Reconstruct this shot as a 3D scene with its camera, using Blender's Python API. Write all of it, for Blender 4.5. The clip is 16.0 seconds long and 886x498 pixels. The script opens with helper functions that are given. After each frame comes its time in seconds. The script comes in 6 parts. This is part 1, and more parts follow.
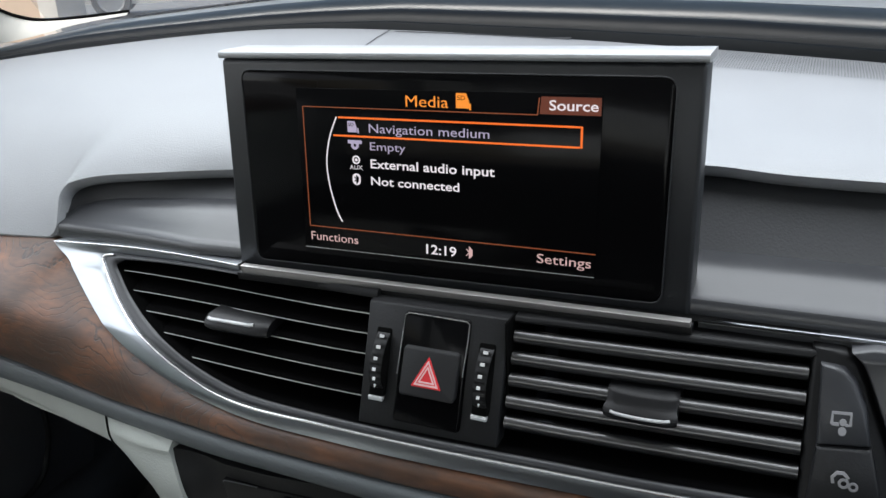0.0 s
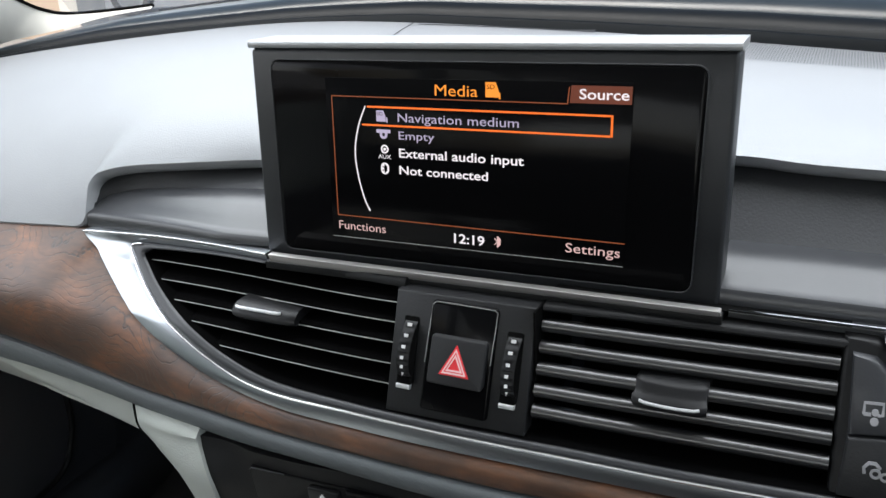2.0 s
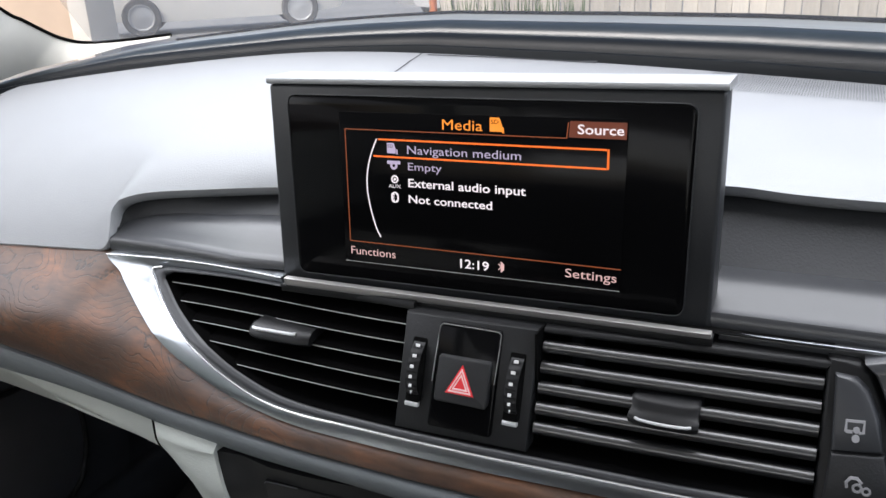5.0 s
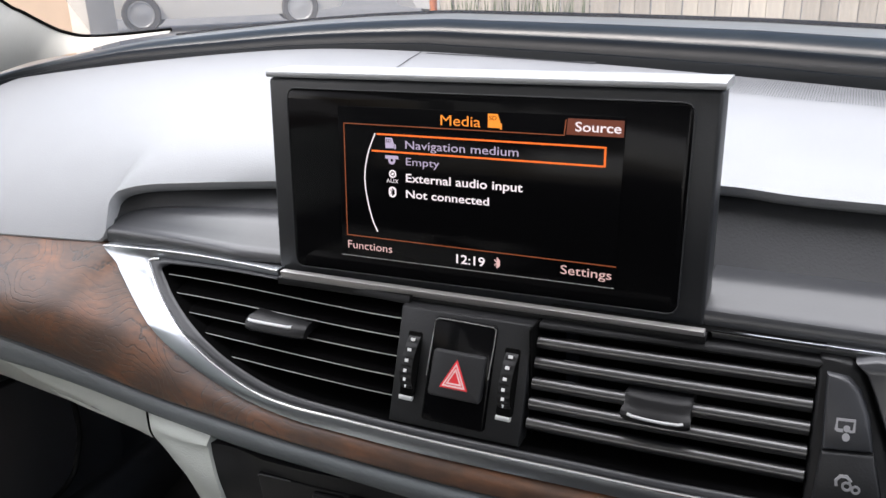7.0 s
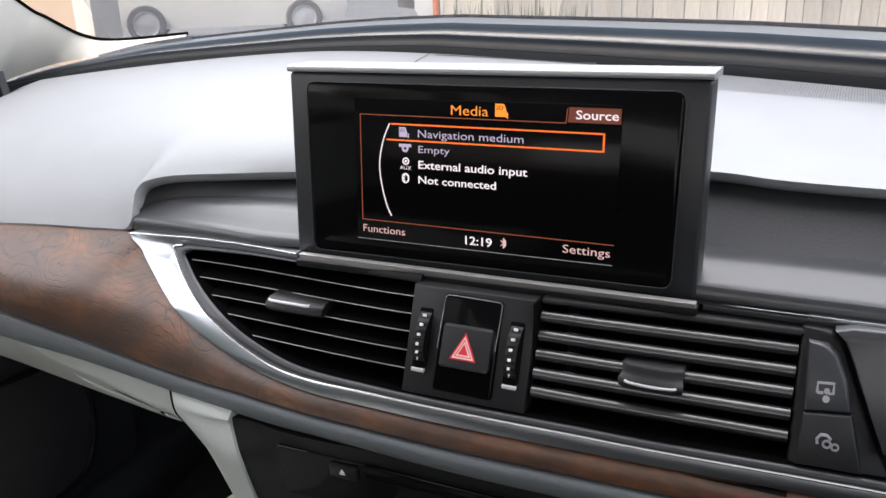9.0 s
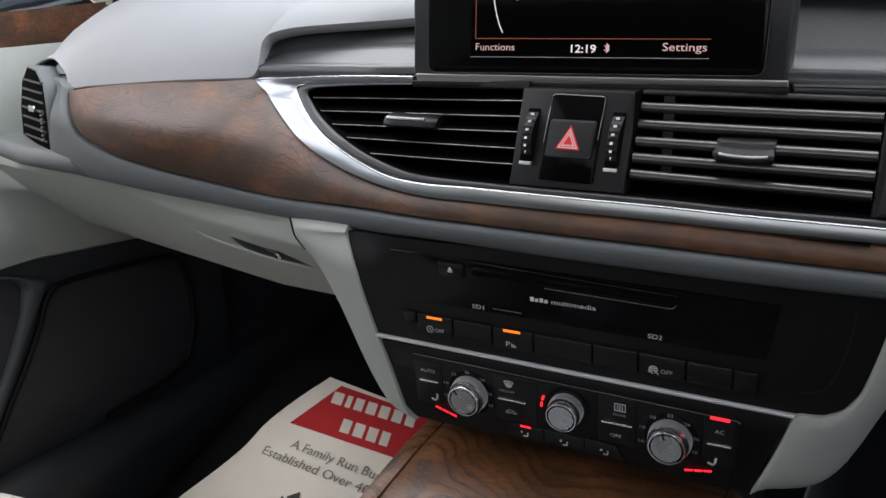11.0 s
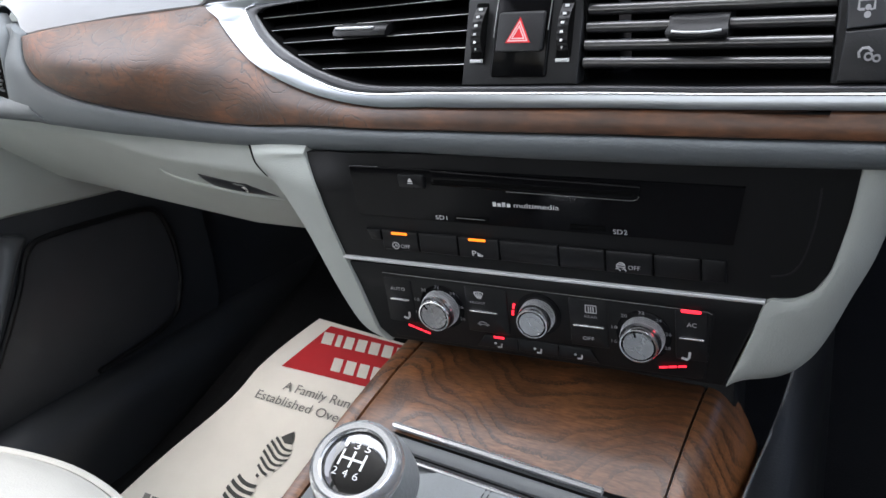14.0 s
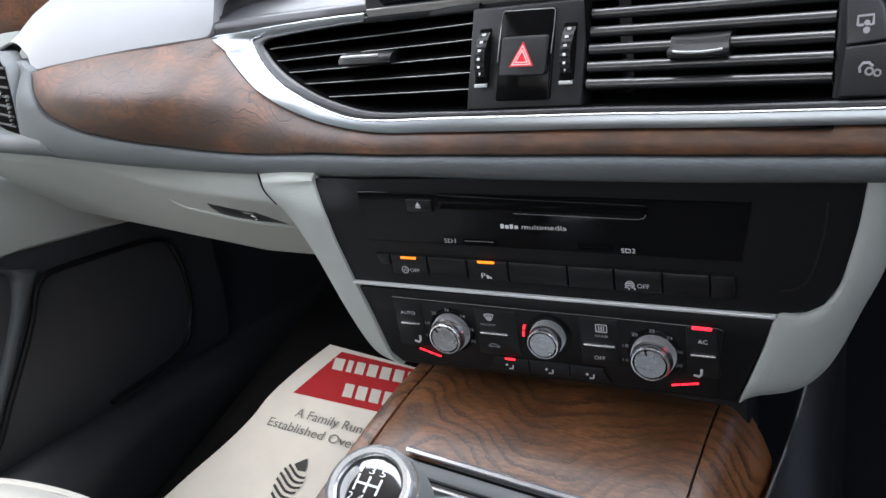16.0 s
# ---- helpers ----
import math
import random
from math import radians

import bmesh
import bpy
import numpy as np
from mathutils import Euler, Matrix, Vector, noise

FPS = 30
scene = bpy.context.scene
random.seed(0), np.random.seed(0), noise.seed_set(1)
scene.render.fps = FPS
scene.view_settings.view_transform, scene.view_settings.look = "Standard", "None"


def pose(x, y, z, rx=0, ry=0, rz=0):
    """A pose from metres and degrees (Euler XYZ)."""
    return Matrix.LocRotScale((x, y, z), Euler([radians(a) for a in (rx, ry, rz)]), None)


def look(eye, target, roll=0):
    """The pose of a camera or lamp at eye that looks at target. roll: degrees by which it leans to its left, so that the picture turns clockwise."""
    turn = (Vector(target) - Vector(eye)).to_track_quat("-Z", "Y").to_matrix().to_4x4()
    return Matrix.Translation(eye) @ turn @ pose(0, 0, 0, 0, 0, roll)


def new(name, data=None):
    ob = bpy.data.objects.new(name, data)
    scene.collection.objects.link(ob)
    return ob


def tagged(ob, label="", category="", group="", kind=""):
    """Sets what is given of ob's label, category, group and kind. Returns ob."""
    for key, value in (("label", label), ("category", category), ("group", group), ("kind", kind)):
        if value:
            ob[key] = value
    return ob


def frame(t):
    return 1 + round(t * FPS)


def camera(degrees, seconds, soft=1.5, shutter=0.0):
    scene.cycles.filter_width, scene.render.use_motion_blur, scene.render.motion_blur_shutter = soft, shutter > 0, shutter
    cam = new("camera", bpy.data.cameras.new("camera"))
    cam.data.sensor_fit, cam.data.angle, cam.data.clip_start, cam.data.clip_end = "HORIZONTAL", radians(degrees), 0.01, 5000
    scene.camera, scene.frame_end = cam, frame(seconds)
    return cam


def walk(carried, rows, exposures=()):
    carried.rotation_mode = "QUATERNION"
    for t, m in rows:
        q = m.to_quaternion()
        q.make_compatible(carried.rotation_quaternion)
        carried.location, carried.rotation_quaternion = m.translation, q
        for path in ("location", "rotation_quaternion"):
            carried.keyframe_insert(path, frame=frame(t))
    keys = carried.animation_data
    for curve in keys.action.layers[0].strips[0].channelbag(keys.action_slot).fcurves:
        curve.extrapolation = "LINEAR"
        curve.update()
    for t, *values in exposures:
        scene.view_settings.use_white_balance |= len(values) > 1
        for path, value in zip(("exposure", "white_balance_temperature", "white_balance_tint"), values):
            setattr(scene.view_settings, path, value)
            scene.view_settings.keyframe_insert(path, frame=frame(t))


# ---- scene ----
cam = camera(57.0, 16.0, soft=1.5)
PATH = [
    (0.0, 0.1418, -0.2802, 0.8003, 24.16, -20.50, 2.82),
    (0.5, 0.1408, -0.2827, 0.7989, 24.57, -20.45, 2.53),
    (1.0, 0.1400, -0.2839, 0.7987, 24.74, -20.39, 2.68),
    (1.5, 0.1382, -0.2835, 0.7963, 25.05, -20.88, 2.62),
    (2.0, 0.1374, -0.2847, 0.7976, 25.27, -20.65, 2.91),
    (2.5, 0.1372, -0.2834, 0.7973, 25.41, -20.50, 2.85),
    (3.0, 0.1366, -0.2850, 0.7971, 25.49, -20.55, 2.45),
    (3.5, 0.1410, -0.2897, 0.8000, 25.39, -20.40, 2.73),
    (4.0, 0.1442, -0.2943, 0.8058, 25.65, -19.95, 3.25),
    (6.5, 0.1471, -0.3059, 0.8080, 26.07, -18.86, 2.41),
    (7.0, 0.1474, -0.3041, 0.8050, 25.86, -19.13, 2.03),
    (7.5, 0.1492, -0.3038, 0.8031, 25.89, -19.20, 2.21),
    (8.0, 0.1558, -0.3094, 0.8067, 25.90, -18.58, 2.29),
    (8.2, 0.1562, -0.3089, 0.8054, 25.88, -18.51, 2.10),
    (10.3, 0.1598, -0.4141, 0.7642, 26.81, -17.97, 2.21),
    (10.5, 0.1571, -0.4204, 0.7467, 28.50, -17.40, 1.87),
    (11.0, 0.1675, -0.4174, 0.7070, 30.50, -17.86, 1.73),
    (11.5, 0.1720, -0.4118, 0.6924, 30.43, -19.64, 2.50),
    (12.0, 0.1828, -0.4038, 0.6842, 30.15, -20.66, 4.88),
    (12.5, 0.1834, -0.4042, 0.6774, 30.40, -21.40, 5.24),
    (13.0, 0.1858, -0.4018, 0.6754, 30.24, -21.51, 5.30),
    (13.5, 0.1878, -0.3972, 0.6787, 29.74, -21.30, 5.43),
    (14.0, 0.1878, -0.4025, 0.6754, 29.69, -20.96, 5.37),
    (14.5, 0.1868, -0.4035, 0.6728, 29.67, -20.44, 5.90),
    (15.0, 0.1883, -0.4015, 0.6724, 29.49, -20.21, 6.07),
    (15.5, 0.1885, -0.4046, 0.6767, 29.46, -19.79, 6.28),
    (16.0, 0.1885, -0.4054, 0.6766, 29.70, -19.34, 6.86),
]
walk(cam, [(t, pose(x, y, z, 90 + pitch, roll, yaw)) for t, x, y, z, yaw, pitch, roll in PATH],
     exposures=[(0.0, -0.05, 6450, 10), (1.5, 0.12, 6480, 10), (2.5, 0.22, 6500, 10), (4.0, 0.24, 6500, 12), (7.0, 0.25, 6700, 16), (8.2, 0.25, 6700, 16), (10.4, 0.1, 6700, 15), (11.0, -0.05, 6600, 14), (11.5, 0.3, 6600, 14), (12.5, 0.72, 6400, 14), (16.0, 0.70, 6330, 14)])
from mathutils.bvhtree import BVHTree


# ---- light ----
world = bpy.data.worlds.new("overcast_sky")
scene.world = world
world.use_nodes = True
wn = world.node_tree.nodes
sky = wn.new("ShaderNodeTexSky")
sky.sky_type, sky.sun_disc = "NISHITA", False
sky.sun_elevation, sky.sun_rotation = radians(50), radians(200)
sky.air_density, sky.dust_density = 1.0, 4.0
world.node_tree.links.new(sky.outputs[0], wn["Background"].inputs[0])
wn["Background"].inputs[1].default_value = 0.15

sun = new("sun", bpy.data.lights.new("sun", "SUN"))
sun.data.energy, sun.data.angle, sun.data.color = 3.4, radians(25), (1.0, 0.97, 0.93)
sun.matrix_world = look((-2, -5, 7), (0, 0, 0))


def window_lamp(name, eye, target, sx, sy, watts):
    """The sky's light through one of the car's windows."""
    ob = new(name, bpy.data.lights.new(name, "AREA"))
    ob.data.shape, ob.data.size, ob.data.size_y, ob.data.energy = "RECTANGLE", sx, sy, watts
    ob.data.color = (0.93, 0.97, 1.0)
    ob.matrix_world = look(eye, target)
    return ob


window_lamp("windscreen_light", (0, 0.11, 1.005), (0, -0.525, 0.235), 1.15, 0.38, 7.4)
window_lamp("left_window_light", (-0.69, -0.31, 0.885), (-0.1, -0.70, 0.25), 0.74, 0.37, 2.1)
window_lamp("right_window_light", (0.69, -0.40, 0.90), (0.1, -0.65, 0.2), 0.70, 0.34, 1.3)
window_lamp("rear_window_light", (0, -1.74, 0.95), (0, 0.0, 0.45), 1.2, 0.30, 1.9)


# ---- materials ----
def material(name, color, rough=0.5, metal=0.0, vary=0.12, scale=40.0, bump=0.0, bump_scale=300.0, coat=0.0, spec=0.5, stretch=(1, 1, 1)):
    """A principled surface whose colour and gloss vary at two scales, with fine relief."""
    m = bpy.data.materials.new(name)
    m.use_nodes = True
    t = m.node_tree
    b = t.nodes["Principled BSDF"]
    co = t.nodes.new("ShaderNodeTexCoord")
    mp = t.nodes.new("ShaderNodeMapping")
    mp.inputs["Scale"].default_value = stretch
    t.links.new(co.outputs["Object"], mp.inputs[0])
    n1, n2 = t.nodes.new("ShaderNodeTexNoise"), t.nodes.new("ShaderNodeTexNoise")
    n1.inputs["Scale"].default_value, n1.inputs["Detail"].default_value = scale, 6
    n2.inputs["Scale"].default_value, n2.inputs["Detail"].default_value = scale * 0.12, 3
    add = t.nodes.new("ShaderNodeMath")
    add.operation = "ADD"
    for n, k in ((n1, 0), (n2, 1)):
        t.links.new(mp.outputs[0], n.inputs["Vector"])
        t.links.new(n.outputs["Fac"], add.inputs[k])
    rng = t.nodes.new("ShaderNodeMapRange")
    rng.inputs["From Min"].default_value, rng.inputs["From Max"].default_value = 0.6, 1.4
    t.links.new(add.outputs[0], rng.inputs["Value"])
    mix = t.nodes.new("ShaderNodeMix")
    mix.data_type = "RGBA"
    mix.inputs["A"].default_value = (*[c * (1 - vary) for c in color], 1)
    mix.inputs["B"].default_value = (*[min(1, c * (1 + vary)) for c in color], 1)
    t.links.new(rng.outputs[0], mix.inputs["Factor"])
    t.links.new(mix.outputs["Result"], b.inputs["Base Color"])
    r2 = t.nodes.new("ShaderNodeMapRange")
    r2.inputs["To Min"].default_value, r2.inputs["To Max"].default_value = max(0.02, rough - 0.06), min(1, rough + 0.06)
    t.links.new(n1.outputs["Fac"], r2.inputs["Value"])
    t.links.new(r2.outputs[0], b.inputs["Roughness"])
    b.inputs["Metallic"].default_value, b.inputs["Coat Weight"].default_value = metal, coat
    b.inputs["Specular IOR Level"].default_value = spec
    if bump:
        nb, bp = t.nodes.new("ShaderNodeTexNoise"), t.nodes.new("ShaderNodeBump")
        nb.inputs["Scale"].default_value, nb.inputs["Detail"].default_value = bump_scale, 4
        t.links.new(mp.outputs[0], nb.inputs["Vector"])
        t.links.new(nb.outputs["Fac"], bp.inputs["Height"])
        bp.inputs["Strength"].default_value, bp.inputs["Distance"].default_value = bump, 0.001
        t.links.new(bp.outputs[0], b.inputs["Normal"])
    return m


def glowing(name, color, strength):
    m = bpy.data.materials.new(name)
    m.use_nodes = True
    b = m.node_tree.nodes["Principled BSDF"]
    b.inputs["Base Color"].default_value = (0.02, 0.02, 0.02, 1)
    b.inputs["Emission Color"].default_value, b.inputs["Emission Strength"].default_value = (*color, 1), strength
    return m


def wood(name, dark, light, warm, scale, rings, stretch, grad=(0, 0, 0), width=0.14, wiggle=1.2, fade=0.5, rough=0.42, grain=(60, 60, 500), plain_from=None, coat=0.6, sheen=0.36, detail=1.0, relief=0.42):
    """Open-pored veneer: growth rings as contour lines of a stretched field, brown clouds and fine pores."""
    m = bpy.data.materials.new(name)
    m.use_nodes = True
    t = m.node_tree
    b = t.nodes["Principled BSDF"]
    co = t.nodes.new("ShaderNodeTexCoord")

    def field(k, detail, st):
        mp, n = t.nodes.new("ShaderNodeMapping"), t.nodes.new("ShaderNodeTexNoise")
        mp.inputs["Scale"].default_value = st
        n.inputs["Scale"].default_value, n.inputs["Detail"].default_value = k, detail
        t.links.new(co.outputs["Object"], mp.inputs[0])
        t.links.new(mp.outputs[0], n.inputs["Vector"])
        return n.outputs["Fac"]

    def calc(op, a, c, d=None):
        n = t.nodes.new("ShaderNodeMath")
        n.operation = op
        for k, v in enumerate((a, c, d)):
            if v is None:
                continue
            if isinstance(v, (int, float)):
                n.inputs[k].default_value = v
            else:
                t.links.new(v, n.inputs[k])
        return n.outputs[0]

    def ramp(fac, stops):
        n = t.nodes.new("ShaderNodeValToRGB")
        e = n.color_ramp.elements
        e[0].position, e[0].color = stops[0][0], (*stops[0][1], 1)
        e[1].position, e[1].color = stops[-1][0], (*stops[-1][1], 1)
        for p, c in stops[1:-1]:
            e.new(p).color = (*c, 1)
        t.links.new(fac, n.inputs[0])
        return n.outputs["Color"]

    dot = t.nodes.new("ShaderNodeVectorMath")
    dot.operation = "DOT_PRODUCT"
    t.links.new(co.outputs["Object"], dot.inputs[0])
    dot.inputs[1].default_value = grad
    fine = field(1.0, 2, grain)
    u = calc("MULTIPLY_ADD", field(scale, detail, stretch), rings, dot.outputs["Value"])
    u = calc("MULTIPLY_ADD", field(70, 2, (1, 1, 1)), wiggle, u)
    f = calc("FRACT", calc("MULTIPLY_ADD", fine, 0.12, u), 0.0)
    line = ramp(f, [(0.0, (0.30, 0.30, 0.30)), (0.03, (1, 1, 1)), (width * 0.55, (0.80, 0.80, 0.80)), (width, (0, 0, 0)), (1.0, (0, 0, 0))])
    mask = ramp(field(scale * 1.9, 2, stretch), [(0.33, (1 - fade,) * 3), (0.50, (1, 1, 1))])
    if plain_from is not None:
        sep = t.nodes.new("ShaderNodeSeparateXYZ")
        t.links.new(co.outputs["Object"], sep.inputs[0])
        cut = calc("MULTIPLY_ADD", sep.outputs["X"], -12.5, 12.5 * plain_from + 1.0)
        mask = calc("MULTIPLY", mask, calc("MAXIMUM", calc("MINIMUM", cut, 1.0), 0.06))
    pores = ramp(field(620, 1, (1, 1, 1)), [(0.36, (0.35, 0.35, 0.35)), (0.55, (1, 1, 1))])
    amount = calc("MULTIPLY", calc("MULTIPLY", line, mask), pores)
    base = ramp(field(scale * 2.6, 5, stretch), [(0.33, [c * 0.62 for c in light]), (0.50, light), (0.68, warm)])
    g = ramp(fine, [(0.3, (0.55, 0.52, 0.50)), (0.7, (1.25, 1.25, 1.25))])
    mix, mul = t.nodes.new("ShaderNodeMix"), t.nodes.new("ShaderNodeMix")
    for n in (mix, mul):
        n.data_type = "RGBA"
    mul.blend_type = "MULTIPLY"
    mul.inputs["Factor"].default_value = 0.8
    t.links.new(base, mul.inputs["A"])
    t.links.new(g, mul.inputs["B"])
    t.links.new(amount, mix.inputs["Factor"])
    t.links.new(mul.outputs["Result"], mix.inputs["A"])
    mix.inputs["B"].default_value = (*dark, 1)
    t.links.new(mix.outputs["Result"], b.inputs["Base Color"])
    t.links.new(calc("MULTIPLY_ADD", fine, 0.12, rough - 0.06), b.inputs["Roughness"])
    b.inputs["Specular IOR Level"].default_value = 0.5
    b.inputs["Coat Weight"].default_value, b.inputs["Coat Roughness"].default_value = coat, sheen
    bp = t.nodes.new("ShaderNodeBump")
    bp.inputs["Strength"].default_value, bp.inputs["Distance"].default_value = relief, 0.0004
    t.links.new(calc("SUBTRACT", calc("MULTIPLY", fine, 0.35), amount), bp.inputs["Height"])
    t.links.new(bp.outputs[0], b.inputs["Normal"])
    t.links.new(bp.outputs[0], b.inputs["Coat Normal"])
    return m


PAD = material("grey_soft_touch", (0.270, 0.280, 0.292), 0.58, bump=0.2, bump_scale=1100, vary=0.05)
# Lightened to carry the sky's highlight along the top of the cowl.
HIGHLIT_TRIM = material("pale_highlit_trim", (0.27, 0.30, 0.32), 0.4, vary=0.05)
LIP = material("grey_leather", (0.106, 0.119, 0.125), 0.62, bump=0.3, bump_scale=900, vary=0.06)
CREAM = material("cream_soft_trim", (0.392, 0.416, 0.388), 0.75, bump=0.3, bump_scale=900, vary=0.05)
SEAT = material("cream_leather", (0.49, 0.486, 0.45), 0.45, bump=0.35, bump_scale=600, vary=0.05)
LEDGE = material("slate_grey_soft_trim", (0.036, 0.0375, 0.041), 0.30, bump=0.04, bump_scale=900)
BLACK = material("satin_black_plastic", (0.0070, 0.0072, 0.0077), 0.45, spec=0.22, bump=0.12, bump_scale=1200)
DARK = material("charcoal_plastic", (0.0145, 0.015, 0.0162), 0.48, spec=0.30, bump=0.15, bump_scale=900)
FASCIA_KEY = material("satin_black_keys", (0.0085, 0.0087, 0.0095), 0.36, spec=0.28, bump=0.06, bump_scale=1200)
GLOSS = material("piano_black", (0.005, 0.005, 0.0056), 0.09, vary=0.05, spec=0.13)
SCREEN = material("antireflective_screen_glass", (0.0035, 0.0035, 0.0040), 0.10, vary=0.05, spec=0.10)
RIM = material("charcoal_satin_rim", (0.026, 0.0275, 0.031), 0.38, spec=0.5, bump=0.08, bump_scale=900)
SLAT = material("vent_black", (0.0018, 0.0018, 0.0019), 0.85, spec=0.02)
SLAT_ROUND = material("vent_satin_black", (0.011, 0.011, 0.012), 0.38, spec=1.0, coat=0.8)
GRIP = material("satin_black_grip", (0.0075, 0.0077, 0.0085), 0.40, spec=0.30, bump=0.05, bump_scale=900)
SLAT_EDGE = material("vent_bright_edge", (0.28, 0.28, 0.27), 0.35, metal=0.6)
VOID = material("duct_black", (0.005, 0.005, 0.005), 0.9, spec=0.02)
CARPET = material("black_carpet", (0.0050, 0.0053, 0.0060), 0.95, spec=0.15, bump=0.8, bump_scale=700, vary=0.3)
ALU = material("brushed_aluminium", (0.40, 0.425, 0.45), 0.30, metal=1.0, vary=0.04, stretch=(0.15, 1, 6), scale=200)
CHROME = material("satin_chrome", (0.86, 0.87, 0.88), 0.20, metal=1.0, vary=0.03)
SATIN = material("satin_metal", (0.90, 0.91, 0.92), 0.24, metal=0.85, vary=0.03)
SILVER = material("silver_paint", (0.66, 0.67, 0.68), 0.35, metal=0.35, vary=0.04)
WHITE = material("white_print", (0.75, 0.75, 0.75), 0.6)
PALE = material("pale_print", (0.55, 0.55, 0.56), 0.6)
GREY_PRINT = material("grey_key_print", (0.28, 0.28, 0.29), 0.6)
PAPER = material("paper_mat", (0.80, 0.78, 0.71), 0.8, bump=0.4, bump_scale=60, vary=0.04)
RED_INK = material("red_print", (0.45, 0.012, 0.018), 0.7)
PAPER_INK = material("white_paper_print", (0.68, 0.66, 0.6), 0.8)
GREY_INK = material("grey_print", (0.22, 0.22, 0.205), 0.8)
DARK_INK = material("dark_grey_print", (0.055, 0.058, 0.055), 0.8)
WOOD = wood("dark_ash_veneer", (0.012, 0.008, 0.006), (0.090, 0.037, 0.0155), (0.180, 0.065, 0.021), 10.5, 36.0, (0.9, 1.0, 1.25), (0, 0, 0), 0.18, 1.8, 0.97, 0.46, (110, 220, 420), -0.12, coat=0.75, sheen=0.50, detail=1.6)
WOOD_TUNNEL = wood("brown_ash_veneer", (0.050, 0.023, 0.0125), (0.172, 0.074, 0.031), (0.28, 0.112, 0.042), 9.0, 17.0, (1.0, 1.0, 1.0), (10, 100, 44), 0.46, 0.8, 0.80, 0.36, (150, 800, 400), coat=0.45, sheen=0.28, relief=0.22)
COWL = material("blue_grey_trim", (0.024, 0.033, 0.041), 0.32)
COWL_DARK = material("dark_blue_grey_trim", (0.006, 0.008, 0.010), 0.5, spec=0.2)
RED_GLOW = glowing("red_lamp", (1.0, 0.018, 0.035), 1.7)
AMBER_GLOW = glowing("amber_lamp", (1.0, 0.20, 0.005), 1.5)
UI_WHITE = glowing("screen_white", (0.92, 0.86, 0.9), 0.9)
UI_GREY = glowing("screen_grey", (0.46, 0.40, 0.56), 0.95)
UI_ROSE = glowing("screen_rose", (0.80, 0.52, 0.50), 0.8)
UI_ORANGE = glowing("screen_orange", (1.0, 0.17, 0.01), 0.95)
UI_AMBER = glowing("screen_amber", (1.0, 0.30, 0.02), 1.0)
UI_BROWN = glowing("screen_brown", (0.34, 0.075, 0.015), 0.7)
UI_TAB = glowing("screen_tab", (0.17, 0.030, 0.006), 0.7)
HAZ_RED = material("hazard_red", (0.75, 0.02, 0.03), 0.4)
HAZ_PINK = material("hazard_pale_line", (0.85, 0.55, 0.55), 0.4)


# ---- building helpers ----
def swell(z):
    return 0.026 * (max(0.0, 0.65 - z) / 0.1) ** 2


def faded(x):
    """How far the lower swell has gone, left of the vent."""
    w = min(1.0, max(0.0, (-0.10 - x) / 0.24))
    return w * w * (3 - 2 * w) * min(1.0, max(0.0, (x + 0.52) / 0.08))


def forward(x, z):
    """How far the face comes forward below the pad, beside the console."""
    u, v = min(1.0, max(0.0, -x / 0.21)), min(1.0, max(0.0, (0.645 - z) / 0.045))
    return 0.012 * u * u * (3 - 2 * u) * v * v * (3 - 2 * v)


def face_y(x, z):
    """The dashboard's front face: bowed towards the doors, swelling below."""
    bow = (0.034 if x < 0 else 0.014) * (1 - math.exp(-((x / 0.16) ** 2)))
    lean = 0.34 * max(0.0, z - 0.612) * (1 - 0.6 * min(1.0, max(0.0, (-0.3 - x) / 0.2)))
    return bow + lean - swell(z) * (1 - faded(x)) - forward(x, z)


def stack_y(x, z):
    u, v = min(1.0, max(0.0, (-0.10 - x) / 0.045)), min(1.0, max(0.0, (z - 0.53) / 0.03))
    return 0.06 * x - 0.08 * (z - 0.5) + 0.010 * u * u * (3 - 2 * u) * v * v * (3 - 2 * v)


def display_y(x, z):
    return 0.0400 + 0.0766 * (z - 0.68)


def thing(name, base, label, category, group="", kind=""):
    ob = new(name)
    ob.location = base
    ob.empty_display_size = 0.02
    return tagged(ob, label, category, group, kind)


def part(name, bm, mat, parent=None, label="", smooth=True):
    """Links a bmesh as one mesh object under a thing or a part."""
    me = bpy.data.meshes.new(name)
    bmesh.ops.recalc_face_normals(bm, faces=bm.faces)
    if smooth:
        for f in bm.faces:
            f.smooth = True
        for e in bm.edges:
            if len(e.link_faces) == 2 and e.calc_face_angle(0) > 0.7:
                e.smooth = False
    bm.to_mesh(me)
    bm.free()
    me.materials.append(mat)
    return adopt(new(name, me), parent, label)


def adopt(ob, parent, label=""):
    if parent is not None:
        base, up = Vector(parent.location), parent
        ob.parent = parent
        if parent.type == "EMPTY":
            ob.matrix_parent_inverse = Matrix.Translation(-base)
    if label:
        ob["label"] = label
    return ob


def spline(points, n):
    """n points along a smooth curve through the given ones, evenly in their order."""
    p = [Vector(q) for q in points]
    out = []
    for k in range(n):
        s = k * (len(p) - 1) / (n - 1)
        i = min(int(s), len(p) - 2)
        u = s - i
        a, b, c, d = p[max(i - 1, 0)], p[i], p[i + 1], p[min(i + 2, len(p) - 1)]
        out.append(0.5 * ((2 * b) + (c - a) * u + (2 * a - 5 * b + 4 * c - d) * u * u + (3 * b - a - 3 * c + d) * u ** 3))
    return out


